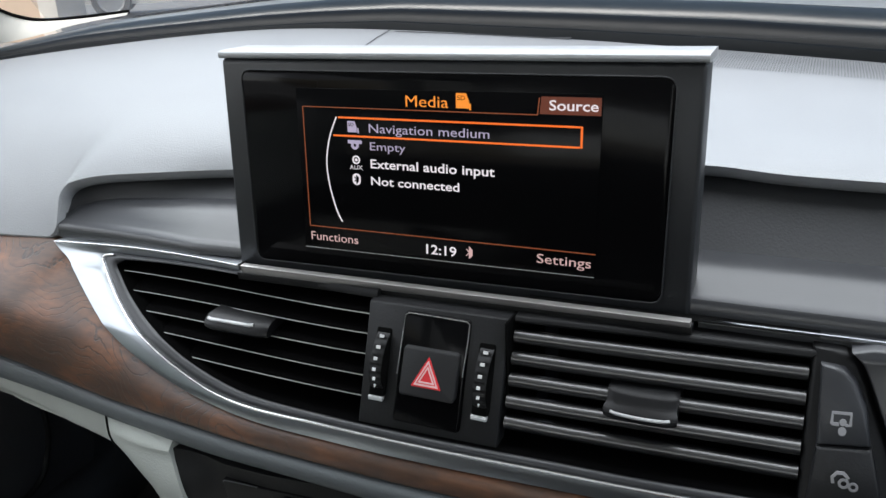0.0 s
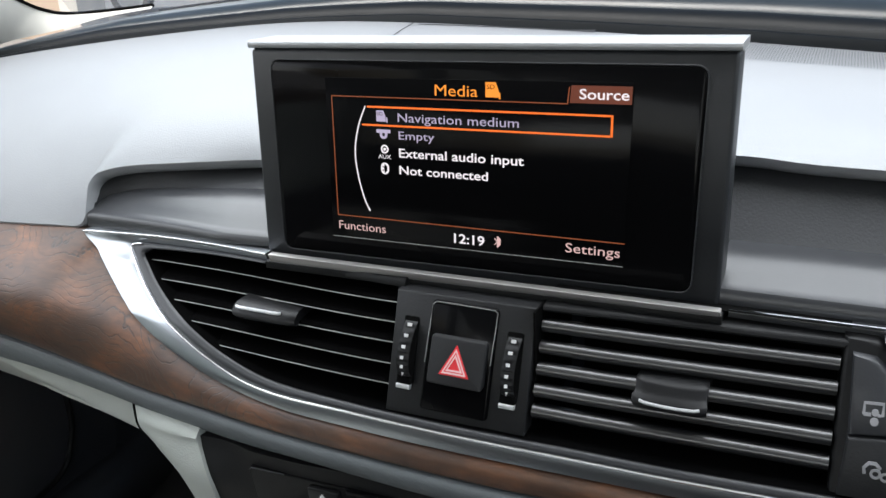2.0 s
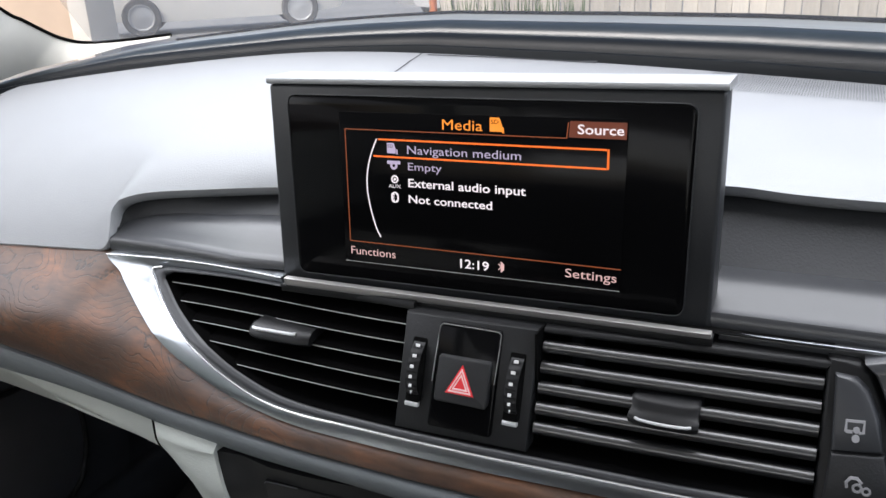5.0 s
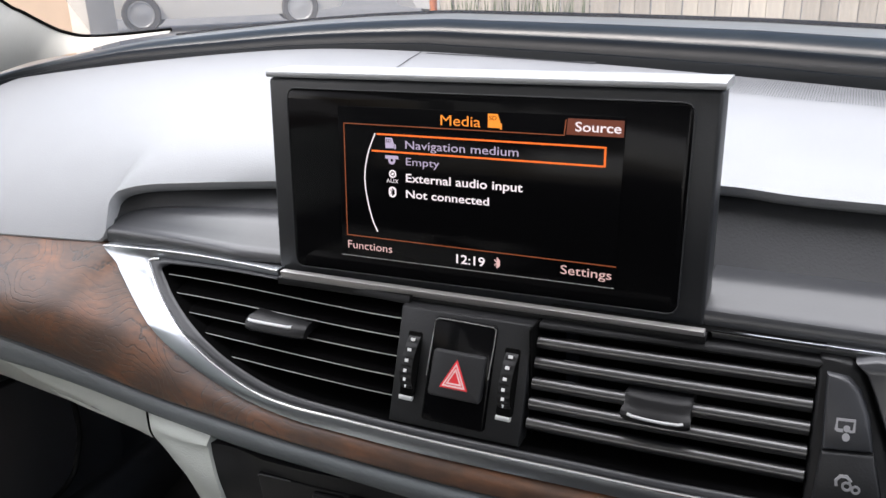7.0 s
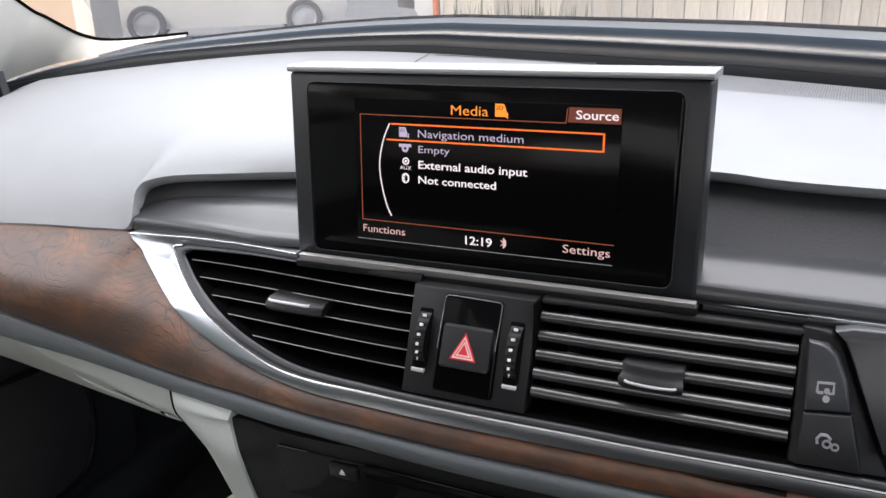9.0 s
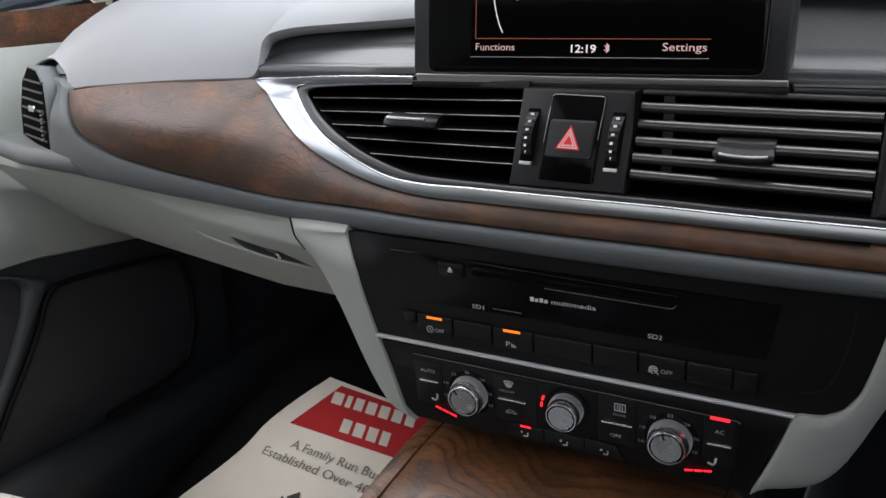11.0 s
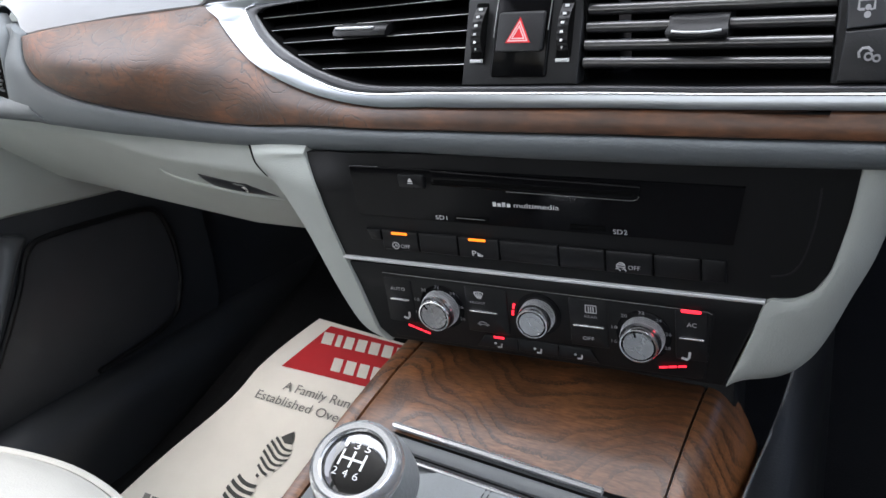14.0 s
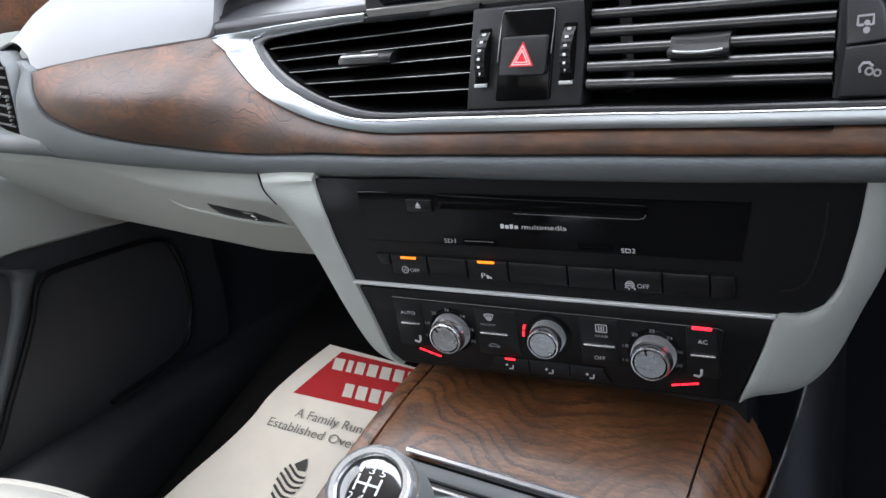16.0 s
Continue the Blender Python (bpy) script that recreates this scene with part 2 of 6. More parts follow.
def sheet(rows, closed=False):
    """A surface through rows of points."""
    bm = bmesh.new()
    v = [[bm.verts.new(p) for p in r] for r in rows]
    for a, b in zip(v, v[1:] + (v[:1] if closed else [])):
        for i in range(len(a) - 1):
            bm.faces.new((a[i], a[i + 1], b[i + 1], b[i]))
    return bm


def band(upper, lower, surf, n=60, m=5, off=0.0, thick=0.012, edge=0.0015, bulge=0.0, arch=0.0, tilt=(0.0, 0.0)):
    """A strip between two outlines on a surface, with rounded edges and a back."""
    a, b = spline([(x, 0, z) for x, z in upper], n), spline([(x, 0, z) for x, z in lower], n)
    plan = [(0.0, thick), (0.0, edge), (0.02, 0.3 * edge)] + [(k / m, 0.0) for k in range(1, m)] + [(0.98, 0.3 * edge), (1.0, edge), (1.0, thick)]
    rows = []
    for v, back in plan:
        r = []
        for p, q in zip(a, b):
            w = p.lerp(q, v)
            r.append((w.x, surf(w.x, w.z) + off + back + tilt[0] * (1 - v) ** 2 + tilt[1] * v * v - (bulge + arch * (p - q).length) * 4 * v * (1 - v), w.z))
        rows.append(r)
    bm = sheet(rows)
    ends = [[r[0] for r in rows], [r[-1] for r in rows]]
    for e in ends:
        if (Vector(e[0]) - Vector(e[-1])).length > 1e-4:
            bm.faces.new([bm.verts.new(p) for p in e])
    bmesh.ops.remove_doubles(bm, verts=bm.verts, dist=1e-5)
    return bm


def rounded(x0, z0, x1, z1, r, seg=4):
    out = []
    for cx, cz, a0 in ((x1 - r, z1 - r, 0), (x0 + r, z1 - r, 90), (x0 + r, z0 + r, 180), (x1 - r, z0 + r, 270)):
        for k in range(seg + 1):
            a = radians(a0 + 90 * k / seg)
            out.append((cx + r * math.cos(a), cz + r * math.sin(a)))
    return out


def inset(poly, d):
    """The outline moved inwards by d."""
    area = sum(p[0] * q[1] - q[0] * p[1] for p, q in zip(poly, poly[1:] + poly[:1]))
    s, out = (1 if area > 0 else -1), []
    for i, p in enumerate(poly):
        a, b = Vector(poly[i - 1]), Vector(poly[(i + 1) % len(poly)])
        t = (b - a).normalized()
        out.append((p[0] - t.y * d * s, p[1] + t.x * d * s))
    return out


def plate(poly, surf, off=0.0, thick=0.004, edge=0.0008):
    """A panel of the given outline on a surface: flat front, rounded edge, closed back."""
    bm = bmesh.new()
    rings = []
    for d, back in ((0.0, thick), (0.0, edge), (edge * 0.35, edge * 0.3), (edge, 0.0)):
        rings.append([bm.verts.new((x, surf(x, z) + off + back, z)) for x, z in inset(poly, d)])
    for a, b in zip(rings, rings[1:]):
        for i in range(len(a)):
            bm.faces.new((a[i - 1], a[i], b[i], b[i - 1]))
    bm.faces.new(rings[-1])
    bm.faces.new(rings[0])
    return bm


def block(x0, x1, y0, y1, z0, z1, bevel=0.002, seg=2):
    bm = bmesh.new()
    bmesh.ops.create_cube(bm, size=1.0)
    bmesh.ops.scale(bm, vec=(x1 - x0, y1 - y0, z1 - z0), verts=bm.verts)
    bmesh.ops.translate(bm, vec=((x0 + x1) / 2, (y0 + y1) / 2, (z0 + z1) / 2), verts=bm.verts)
    if bevel:
        bmesh.ops.bevel(bm, geom=bm.edges[:], offset=bevel, segments=seg, affect="EDGES", profile=0.5)
    return bm


def turned(profile, centre, axis, seg=40):
    """A body of revolution: profile of (radius, height along the axis)."""
    q = Vector((0, 0, 1)).rotation_difference(Vector(axis).normalized())
    rows = []
    for r, h in profile:
        rows.append([Vector(centre) + q @ Vector((r * math.cos(2 * math.pi * k / seg), r * math.sin(2 * math.pi * k / seg), h)) for k in range(seg + 1)])
    bm = sheet(rows)
    bmesh.ops.remove_doubles(bm, verts=bm.verts, dist=1e-6)
    return bm


def tube(points, radius, seg=8, n=None):
    pts = spline(points, n) if n else [Vector(p) for p in points]
    rows = []
    for i, p in enumerate(pts):
        t = (pts[min(i + 1, len(pts) - 1)] - pts[max(i - 1, 0)]).normalized()
        u = t.cross(Vector((0.13, 0.31, 0.94))).normalized()
        w = t.cross(u)
        rows.append([p + radius * (math.cos(2 * math.pi * k / seg) * u + math.sin(2 * math.pi * k / seg) * w) for k in range(seg + 1)])
    bm = sheet(rows)
    bmesh.ops.remove_doubles(bm, verts=bm.verts, dist=1e-6)
    return bm


FONT_CACHE = {}


def letters(text, bold=0.0):
    """The built-in font's outline of a text, 1 unit high capitals, as a mesh."""
    if (text, bold) not in FONT_CACHE:
        cu = bpy.data.curves.new("lettering", "FONT")
        cu.body, cu.size, cu.resolution_u, cu.offset = text, 1.0, 3, bold
        ob = bpy.data.objects.new("lettering", cu)
        scene.collection.objects.link(ob)
        dg = bpy.context.evaluated_depsgraph_get()
        FONT_CACHE[text, bold] = bpy.data.meshes.new_from_object(ob.evaluated_get(dg))
        bpy.data.objects.remove(ob)
        bpy.data.curves.remove(cu)
    return FONT_CACHE[text, bold]


def lettering(name, text, x, z, width, height, place, mat, parent, label="", bold=0.0):
    """Writing from (x, z) on, of that width and capital height; place gives the world's point of (x, z)."""
    me = letters(text, bold).copy()
    us = [v.co.x for v in me.vertices]
    u0, k = min(us), width / (max(us) - min(us))
    for v in me.vertices:
        v.co = place(x + (v.co.x - u0) * k, z + v.co.y * height / 0.72)
    me.materials.clear()
    me.materials.append(mat)
    me.name = name
    return adopt(new(name, me), parent, label)


def on(surf, off):
    return lambda x, z: Vector((x, surf(x, z) + off, z))


def mark(name, polys, surf, off, mat, parent, label="", thick=0.0003):
    """Flat printed shapes on a surface, as one mesh."""
    bm = bmesh.new()
    for poly in polys:
        f = [bm.verts.new((x, surf(x, z) + off, z)) for x, z in poly]
        g = [bm.verts.new((x, surf(x, z) + off + thick, z)) for x, z in poly]
        bm.faces.new(f)
        for i in range(len(f)):
            bm.faces.new((f[i - 1], f[i], g[i], g[i - 1]))
    return part(name, bm, mat, parent, label, smooth=False)


def bar(x0, z0, x1, z1):
    return [(x0, z0), (x1, z0), (x1, z1), (x0, z1)]


def stroke(points, w):
    """A line of width w as an outline."""
    p = [Vector(q) for q in points]
    l, r = [], []
    for i, q in enumerate(p):
        t = (p[min(i + 1, len(p) - 1)] - p[max(i - 1, 0)]).normalized()
        nrm = Vector((-t.y, t.x)) * w / 2
        l.append(tuple(q + nrm))
        r.append(tuple(q - nrm))
    return l + r[::-1]


def ring(cx, cz, r, w, n=20):
    """A ring as quads."""
    pts = [(math.cos(2 * math.pi * k / n), math.sin(2 * math.pi * k / n)) for k in range(n + 1)]
    return [[(cx + r * a[0], cz + r * a[1]), (cx + r * b[0], cz + r * b[1]), (cx + (r - w) * b[0], cz + (r - w) * b[1]), (cx + (r - w) * a[0], cz + (r - w) * a[1])] for a, b in zip(pts, pts[1:])]


def disc(cx, cz, r, n=16):
    return [(cx + r * math.cos(2 * math.pi * k / n), cz + r * math.sin(2 * math.pi * k / n)) for k in range(n)]


# ---- the place: ground, car shell ----
GROUND_Z = -0.11
bm = bmesh.new()
bmesh.ops.create_grid(bm, x_segments=8, y_segments=8, size=400)
bmesh.ops.translate(bm, vec=(0, 0, GROUND_Z), verts=bm.verts)
ASPHALT = material("wet_asphalt", (0.27, 0.27, 0.265), 0.55, scale=3, bump=0.3, bump_scale=40, vary=0.3)
tagged(part("ground", bm, ASPHALT), "grey wet asphalt of a car yard", "ground", kind="structure")

HEADLINER = material("grey_headliner", (0.50, 0.49, 0.46), 0.9, bump=0.3)
tagged(part("ceiling", block(-0.62, 0.62, -1.7, -0.06, 1.12, 1.16, 0.01), HEADLINER), "pale fabric headliner of the car roof", "headliner", kind="structure")
tagged(part("floor", sheet([[(-0.70, y, 0.12 + 0.2 * (z - 0.12)), (-0.572, y, 0.12 + 0.2 * (z - 0.12)), (-0.545, y, 0.12 + 0.5 * (z - 0.12)), (-0.50, y, 0.12 + 0.9 * (z - 0.12)), (-0.47, y, z), (0.70, y, z)] for y, z in ((-1.8, 0.12), (-0.05, 0.12), (0.10, 0.175), (0.36, 0.292), (0.60, 0.45), (0.66, 0.66))]), CARPET), "black carpeted car floor and footwell", "floor", kind="structure")
tagged(part("wall_rear", block(-0.70, 0.70, -1.80, -1.765, 0.1, 0.70, 0.004), DARK), "dark rear bulkhead of the cabin", "wall", kind="structure")
for s, nm in ((-1, "wall_left"), (1, "wall_right")):
    tagged(part(nm, block(0.70 * s - 0.01, 0.70 * s + 0.01, -1.8, 0.66, 0.05, 0.70, 0.004), DARK), "dark outer skin of the car door", "door skin", kind="structure")
    tagged(part("trim_roof_rail", block(0.64 * s - 0.025, 0.64 * s + 0.025, -1.75, -0.05, 1.06, 1.13, 0.01), CREAM), "cream roof rail trim", "trim", kind="structure")
    tagged(part("trim_pillar_rear", block(0.66 * s - 0.03, 0.66 * s + 0.03, -0.95, -0.80, 0.68, 1.1, 0.01), CREAM), "cream pillar trim", "trim", kind="structure")

# cowl line: where the pad ends below the windscreen
COWL_LINE = [(-0.66, 0.236, 0.703), (-0.622, 0.249, 0.711), (-0.558, 0.267, 0.721), (-0.496, 0.284, 0.729), (-0.437, 0.298, 0.733), (-0.376, 0.3105, 0.7365), (-0.321, 0.321, 0.7395), (-0.263, 0.329, 0.741), (-0.19, 0.338, 0.741),
             (-0.10, 0.343, 0.736), (-0.034, 0.345, 0.7325), (0.08, 0.343, 0.726), (0.171, 0.338, 0.719), (0.35, 0.318, 0.706), (0.52, 0.28, 0.69), (0.66, 0.236, 0.675)]


def cowl(x):
    for a, b in zip(COWL_LINE, COWL_LINE[1:]):
        if x <= b[0]:
            break
    u = max(0.0, min(1.0, (x - a[0]) / (b[0] - a[0])))
    return Vector(a).lerp(Vector(b), u)


XS = [-0.665 + 1.325 * k / 80 for k in range(81)]


def cowl_strip(name, profile, mat, label, xs=XS):
    rows = []
    for dy, dz in profile:
        rows.append([cowl(x) + Vector((0, dy, dz * (1 + 1.0 * (x + 0.376)))) for x in xs])
    return tagged(part(name, sheet(rows), mat), label, "trim", kind="structure")


cowl_strip("trim_cowl_groove", ((-0.002, -0.012), (0.0, -0.0015), (0.0008, 0.0009), (0.003, 0.0015), (0.005, 0.0006), (0.006, 0.0030), (0.008, 0.0058), (0.012, 0.0080), (0.017, 0.0088), (0.023, 0.0084), (0.029, 0.0070), (0.031, 0.002)), COWL_DARK, "dark rubber bead below the windscreen")
cowl_strip("trim_cowl", ((0.030, 0.002), (0.0305, 0.0076), (0.033, 0.0112), (0.038, 0.0140), (0.046, 0.0154), (0.051, 0.0158), (0.052, 0.0140)), COWL, "blue-grey cowl trim below the windscreen")
# Top of the cowl; its bright highlight is put into the pale colour.
cowl_strip("trim_screen_edge", ((0.0505, 0.0140), (0.0510, 0.0160), (0.056, 0.0166), (0.064, 0.0176), (0.0705, 0.0189), (0.074, 0.0189), (0.078, 0.010)), HIGHLIT_TRIM, "trim strip along the windscreen foot, coloured pale as its highlight")
cowl_strip("trim_frit", ((0.070, 0.010), (0.0712, 0.0185), (0.0702, 0.0214)), VOID, "black printed lower edge of the windscreen", XS[11:-11])

GLASS = bpy.data.materials.new("window_glass")
GLASS.use_nodes = True
gn = GLASS.node_tree
gn.nodes.remove(gn.nodes["Principled BSDF"])
tr, gl, mx = gn.nodes.new("ShaderNodeBsdfTransparent"), gn.nodes.new("ShaderNodeBsdfGlossy"), gn.nodes.new("ShaderNodeMixShader")
tr.inputs[0].default_value = (0.93, 0.96, 0.95, 1)
gl.inputs["Roughness"].default_value = 0.02
mx.inputs[0].default_value = 0.05
gn.links.new(tr.outputs[0], mx.inputs[1])
gn.links.new(gl.outputs[0], mx.inputs[2])
# Dust on the glass, strengthened into a whitish haze for the overexposed, washed-out view.
dust_haze, veil = gn.nodes.new("ShaderNodeBsdfTranslucent"), gn.nodes.new("ShaderNodeMixShader")
dust_haze.inputs[0].default_value = (0.8, 0.79, 0.76, 1)
veil.inputs[0].default_value = 0.22
gn.links.new(mx.outputs[0], veil.inputs[1])
gn.links.new(dust_haze.outputs[0], veil.inputs[2])
gn.links.new(veil.outputs[0], gn.nodes["Material Output"].inputs["Surface"])

rows = []
for k in range(9):
    u = k / 8
    r = []
    for x in XS[6:-6:4]:
        c = cowl(x) + Vector((0, 0.07, 0.018 * (1 + 1.0 * (x + 0.376))))
        top = Vector((x * 0.90, -0.05 - 0.10 * x * x, 1.13 - 0.06 * x * x))
        r.append(c.lerp(top, u) + Vector((0, 0, 0.05 * math.sin(math.pi * u))))
    rows.append(r)
ob = tagged(part("window_1", sheet(rows), GLASS), "clear raked car windscreen", "windscreen", kind="structure")
ob.visible_shadow = False

for s in (-1, 1):
    pane = tagged(part("window_rear", block(0.69 * s - 0.004, 0.69 * s + 0.004, -1.76, -0.93, 0.69, 1.08, 0.002), GLASS), "clear rear side window", "window", kind="structure")
    pane.visible_shadow = False
pane = tagged(part("window_tailgate", block(-0.62, 0.62, -1.762, -1.754, 0.69, 1.1, 0.002), GLASS), "clear rear window", "window", kind="structure")
pane.visible_shadow = False

# ---- dashboard ----
dash = thing("dashboard", (0, 0.1, 0.5), "grey leather-grained dashboard with dark wood and aluminium trim", "dashboard")
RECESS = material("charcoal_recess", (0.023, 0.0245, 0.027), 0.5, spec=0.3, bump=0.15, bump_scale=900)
EDGE = [(-0.575, 0.048, 0.586), (-0.576, 0.050, 0.62), (-0.565, 0.046, 0.645), (-0.530, 0.050, 0.656), (-0.500, 0.045, 0.645), (-0.487, 0.041, 0.6325), (-0.460, 0.041, 0.6340), (-0.4342, 0.041, 0.6360), (-0.3659, 0.042, 0.6411), (-0.3057, 0.043, 0.6443), (-0.2740, 0.044, 0.6458), (-0.2670, 0.044, 0.6480),
        (-0.2650, 0.045, 0.6530), (-0.2655, 0.048, 0.6600), (-0.2650, 0.051, 0.6670), (-0.2605, 0.056, 0.6712), (-0.2431, 0.062, 0.6748), (-0.208, 0.070, 0.6770), (-0.1568, 0.080, 0.6796), (-0.06, 0.085, 0.6870), (0.02, 0.086, 0.6950), (0.0986, 0.085, 0.6967), (0.1427, 0.085, 0.6942), (0.26, 0.083, 0.693), (0.42, 0.075, 0.690), (0.60, 0.050, 0.675)]
N = 170
EDGE = [((x if x > -0.48 else -0.48 + (x + 0.48) * 0.78), y, z) for x, y, z in EDGE]
front = spline(EDGE, N)
rows = [[] for _ in range(17)]
soft = [sum(front[max(0, k - 9):k + 10], Vector()) / len(front[max(0, k - 9):k + 10]) for k in range(len(front))]
for k, a in enumerate(front):
    x2 = max(-0.66, min(0.66, a.x + 0.078 * (a.x + 0.1) / 0.475 if a.x < -0.1 else a.x + 0.06 * (a.x + 0.1) / 0.7))
    c = cowl(x2)
    q = min(1.0, max(0.0, (-0.262 - a.x) / 0.012))
    inner = [a + Vector(p).lerp(Vector(t), q) for p, t in (((0, 0.026, 0.003), (0, 0.026, 0.0)), ((0, 0.016, 0.0014), (0, 0.012, -0.0008)), ((0, 0.0095, 0.0004), (0, 0.0050, -0.0012)), ((0, 0.0045, 0.0006), (0, 0.0020, -0.0013)), ((0, 0.0012, 0.0030), (0, 0.0004, -0.0008)), ((0, 0.0, 0.0065), (0, 0.0, 0.0004)))]
    s = soft[k]
    b1, b2 = Vector((s.x, s.y + 0.004 + 0.10 * (c.y - s.y), s.z + 0.62 * (c.z - s.z))), Vector((x2 * 0.3 + s.x * 0.7, s.y + (c.y - s.y) * 0.45, c.z + 0.005 - 0.011 * min(1.0, max(0.0, (-0.25 - s.x) / 0.15))))
    cur = []
    for u in (0.06, 0.13, 0.21, 0.30, 0.40, 0.52, 0.64, 0.76, 0.88, 0.95, 1.0):
        cur.append(inner[-1] * (1 - u) ** 3 + 3 * b1 * u * (1 - u) ** 2 + 3 * b2 * u * u * (1 - u) + c * u ** 3)
    for r, q in zip(rows, inner + cur):
        r.append(q)
for j, u in zip(range(6, 17), (0.06, 0.13, 0.21, 0.30, 0.40, 0.52, 0.64, 0.76, 0.88, 0.95, 1.0)):
    for _ in range(6):
        w = int(2 + 14 * min(1.0, u / 0.5))
        rows[j] = [sum((rows[j][min(len(front) - 1, max(0, k + d))] for d in range(-w, w + 1)), Vector()) / (2 * w + 1) for k in range(len(front))]
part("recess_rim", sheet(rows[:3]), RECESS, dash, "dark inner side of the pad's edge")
pad_mesh = sheet(rows[2:])
PAD_TREE = BVHTree.FromBMesh(pad_mesh)
part("upper_pad", pad_mesh, PAD, dash, "pale grey soft grained upper pad")


def pad_at(x, y, up=0.0):
    """The point of the pad's top over (x, y)."""
    hit = PAD_TREE.ray_cast(Vector((x, y, 0.9)), Vector((0, 0, -1)))[0]
    return (hit if hit is not None else Vector((x, y, 0.73))) + Vector((0, 0, up))


def pad_line(name, pts, w, mat, label, up=0.0003, n=30):
    pts = spline([(x, y, 0) for x, y in pts], n)
    rows = []
    for s in (-0.5, 0.5):
        r = []
        for i, p in enumerate(pts):
            d = (pts[min(i + 1, n - 1)] - pts[max(i - 1, 0)]).normalized()
            r.append(pad_at(p.x - d.y * w * s, p.y + d.x * w * s, up))
        rows.append(r)
    return part(name, sheet(rows), mat, dash, label)


# lower lip and trims on the front face
WOOD_TOP = [(-0.4775, 0.6303), (-0.45, 0.6338), (-0.415, 0.637), (-0.3658, 0.6404), (-0.32, 0.643), (-0.2662, 0.6448), (-0.2517, 0.6349), (-0.2367, 0.6254), (-0.2172, 0.615), (-0.1912, 0.6032), (-0.1637, 0.5942), (-0.1317, 0.5876), (-0.0943, 0.584), (-0.0468, 0.5851), (0.0435, 0.5863), (0.1167, 0.5855), (0.3, 0.585), (0.55, 0.585)]
WOOD_LOW = [(-0.4775, 0.6298), (-0.4720, 0.6194), (-0.4620, 0.6062), (-0.4480, 0.5925), (-0.4150, 0.5810), (-0.3600, 0.5729), (-0.3020, 0.5683), (-0.2600, 0.5668), (-0.2200, 0.5672), (-0.1800, 0.5692), (-0.1500, 0.5708), (-0.1200, 0.5714), (-0.0855, 0.5719), (-0.0455, 0.5729), (0.0448, 0.5738), (0.1180, 0.5730), (0.30, 0.572), (0.55, 0.572)]


def upright(x):
    """How upright the trims stand: fully below the vents, not at the glove box."""
    u = min(1.0, max(0.0, (x + 0.25) / 0.22))
    return u * u * (3 - 2 * u)


def wood_y(x, z):
    return face_y(x, z + 0.6 * upright(x) * max(0.0, 0.584 - z))


part("wood_trim", band(WOOD_TOP, WOOD_LOW, wood_y, n=160, m=12, off=0.0, thick=0.014, edge=0.0012, arch=0.12), WOOD, dash, "dark brown open-pored ash veneer trim")
LIP_LOW = [(-0.4965, 0.640), (-0.4965, 0.618), (-0.4955, 0.598), (-0.4900, 0.5735), (-0.4600, 0.5583), (-0.3900, 0.5522), (-0.3200, 0.5496), (-0.2700, 0.5494), (-0.2250, 0.5508), (-0.1800, 0.5531), (-0.1500, 0.5545), (-0.1200, 0.5557), (-0.0855, 0.5574), (-0.0437, 0.5583), (0.0448, 0.5586), (0.1180, 0.5583), (0.30, 0.56), (0.55, 0.56)]
LIP_TOP = [(-0.4806, 0.6322), (-0.4750, 0.6194), (-0.4652, 0.6052), (-0.4508, 0.5908), (-0.4168, 0.5797), (-0.3605, 0.5717), (-0.3020, 0.5671), (-0.2600, 0.5656), (-0.2200, 0.5660), (-0.1800, 0.5681), (-0.1500, 0.5697), (-0.1200, 0.5703), (-0.0855, 0.5708), (-0.0455, 0.5719), (0.0448, 0.5728), (0.1180, 0.5720), (0.30, 0.571), (0.55, 0.571)]


def lip_y(x, z):
    """The lip's front: upright below the wood."""
    return face_y(x, max(z, 0.5690 + 0.0090 * upright(x)))


def lip_low(x):
    """The height of the lip's lower edge."""
    for a, b in zip(LIP_LOW[4:], LIP_LOW[5:]):
        if x <= b[0]:
            break
    return a[1] + (b[1] - a[1]) * (x - a[0]) / (b[0] - a[0])


part("lower_lip", band(LIP_TOP, LIP_LOW, lip_y, n=160, m=8, off=-0.001, thick=0.05, edge=0.0025, bulge=0.0020, tilt=(0.0, 0.004)), LIP, dash, "grey leather-grained lip round the wood trim")
part("end_lip", band([(-0.570, 0.588), (-0.530, 0.5835), (-0.470, 0.5785)], [(-0.570, 0.5735), (-0.530, 0.5670), (-0.4500, 0.5580)], lip_y, n=30, m=6, off=-0.0002, thick=0.05, edge=0.003, bulge=0.003, tilt=(0.0, 0.003)), LIP, dash, "grey lip below the side vent")
SIL_OUT = [(-0.118, 0.653), (-0.155, 0.652), (-0.1985, 0.65), (-0.235, 0.6476), (-0.2655, 0.6456), (-0.251, 0.6357), (-0.236, 0.6262), (-0.2165, 0.6158), (-0.1905, 0.604), (-0.163, 0.595), (-0.131, 0.5884), (-0.0943, 0.5849), (-0.0468, 0.586), (0.0435, 0.5872), (0.1167, 0.5864), (0.3, 0.586), (0.55, 0.586)]
SIL_IN = [(-0.118, 0.6492), (-0.155, 0.6474), (-0.1985, 0.6446), (-0.215, 0.6436), (-0.2235, 0.6412), (-0.218, 0.6345), (-0.2075, 0.6265), (-0.1915, 0.6178), (-0.171, 0.609), (-0.148, 0.6006), (-0.121, 0.5938), (-0.092, 0.5921), (-0.0475, 0.5937), (0.0435, 0.5945), (0.1167, 0.5935), (0.3, 0.593), (0.55, 0.593)]


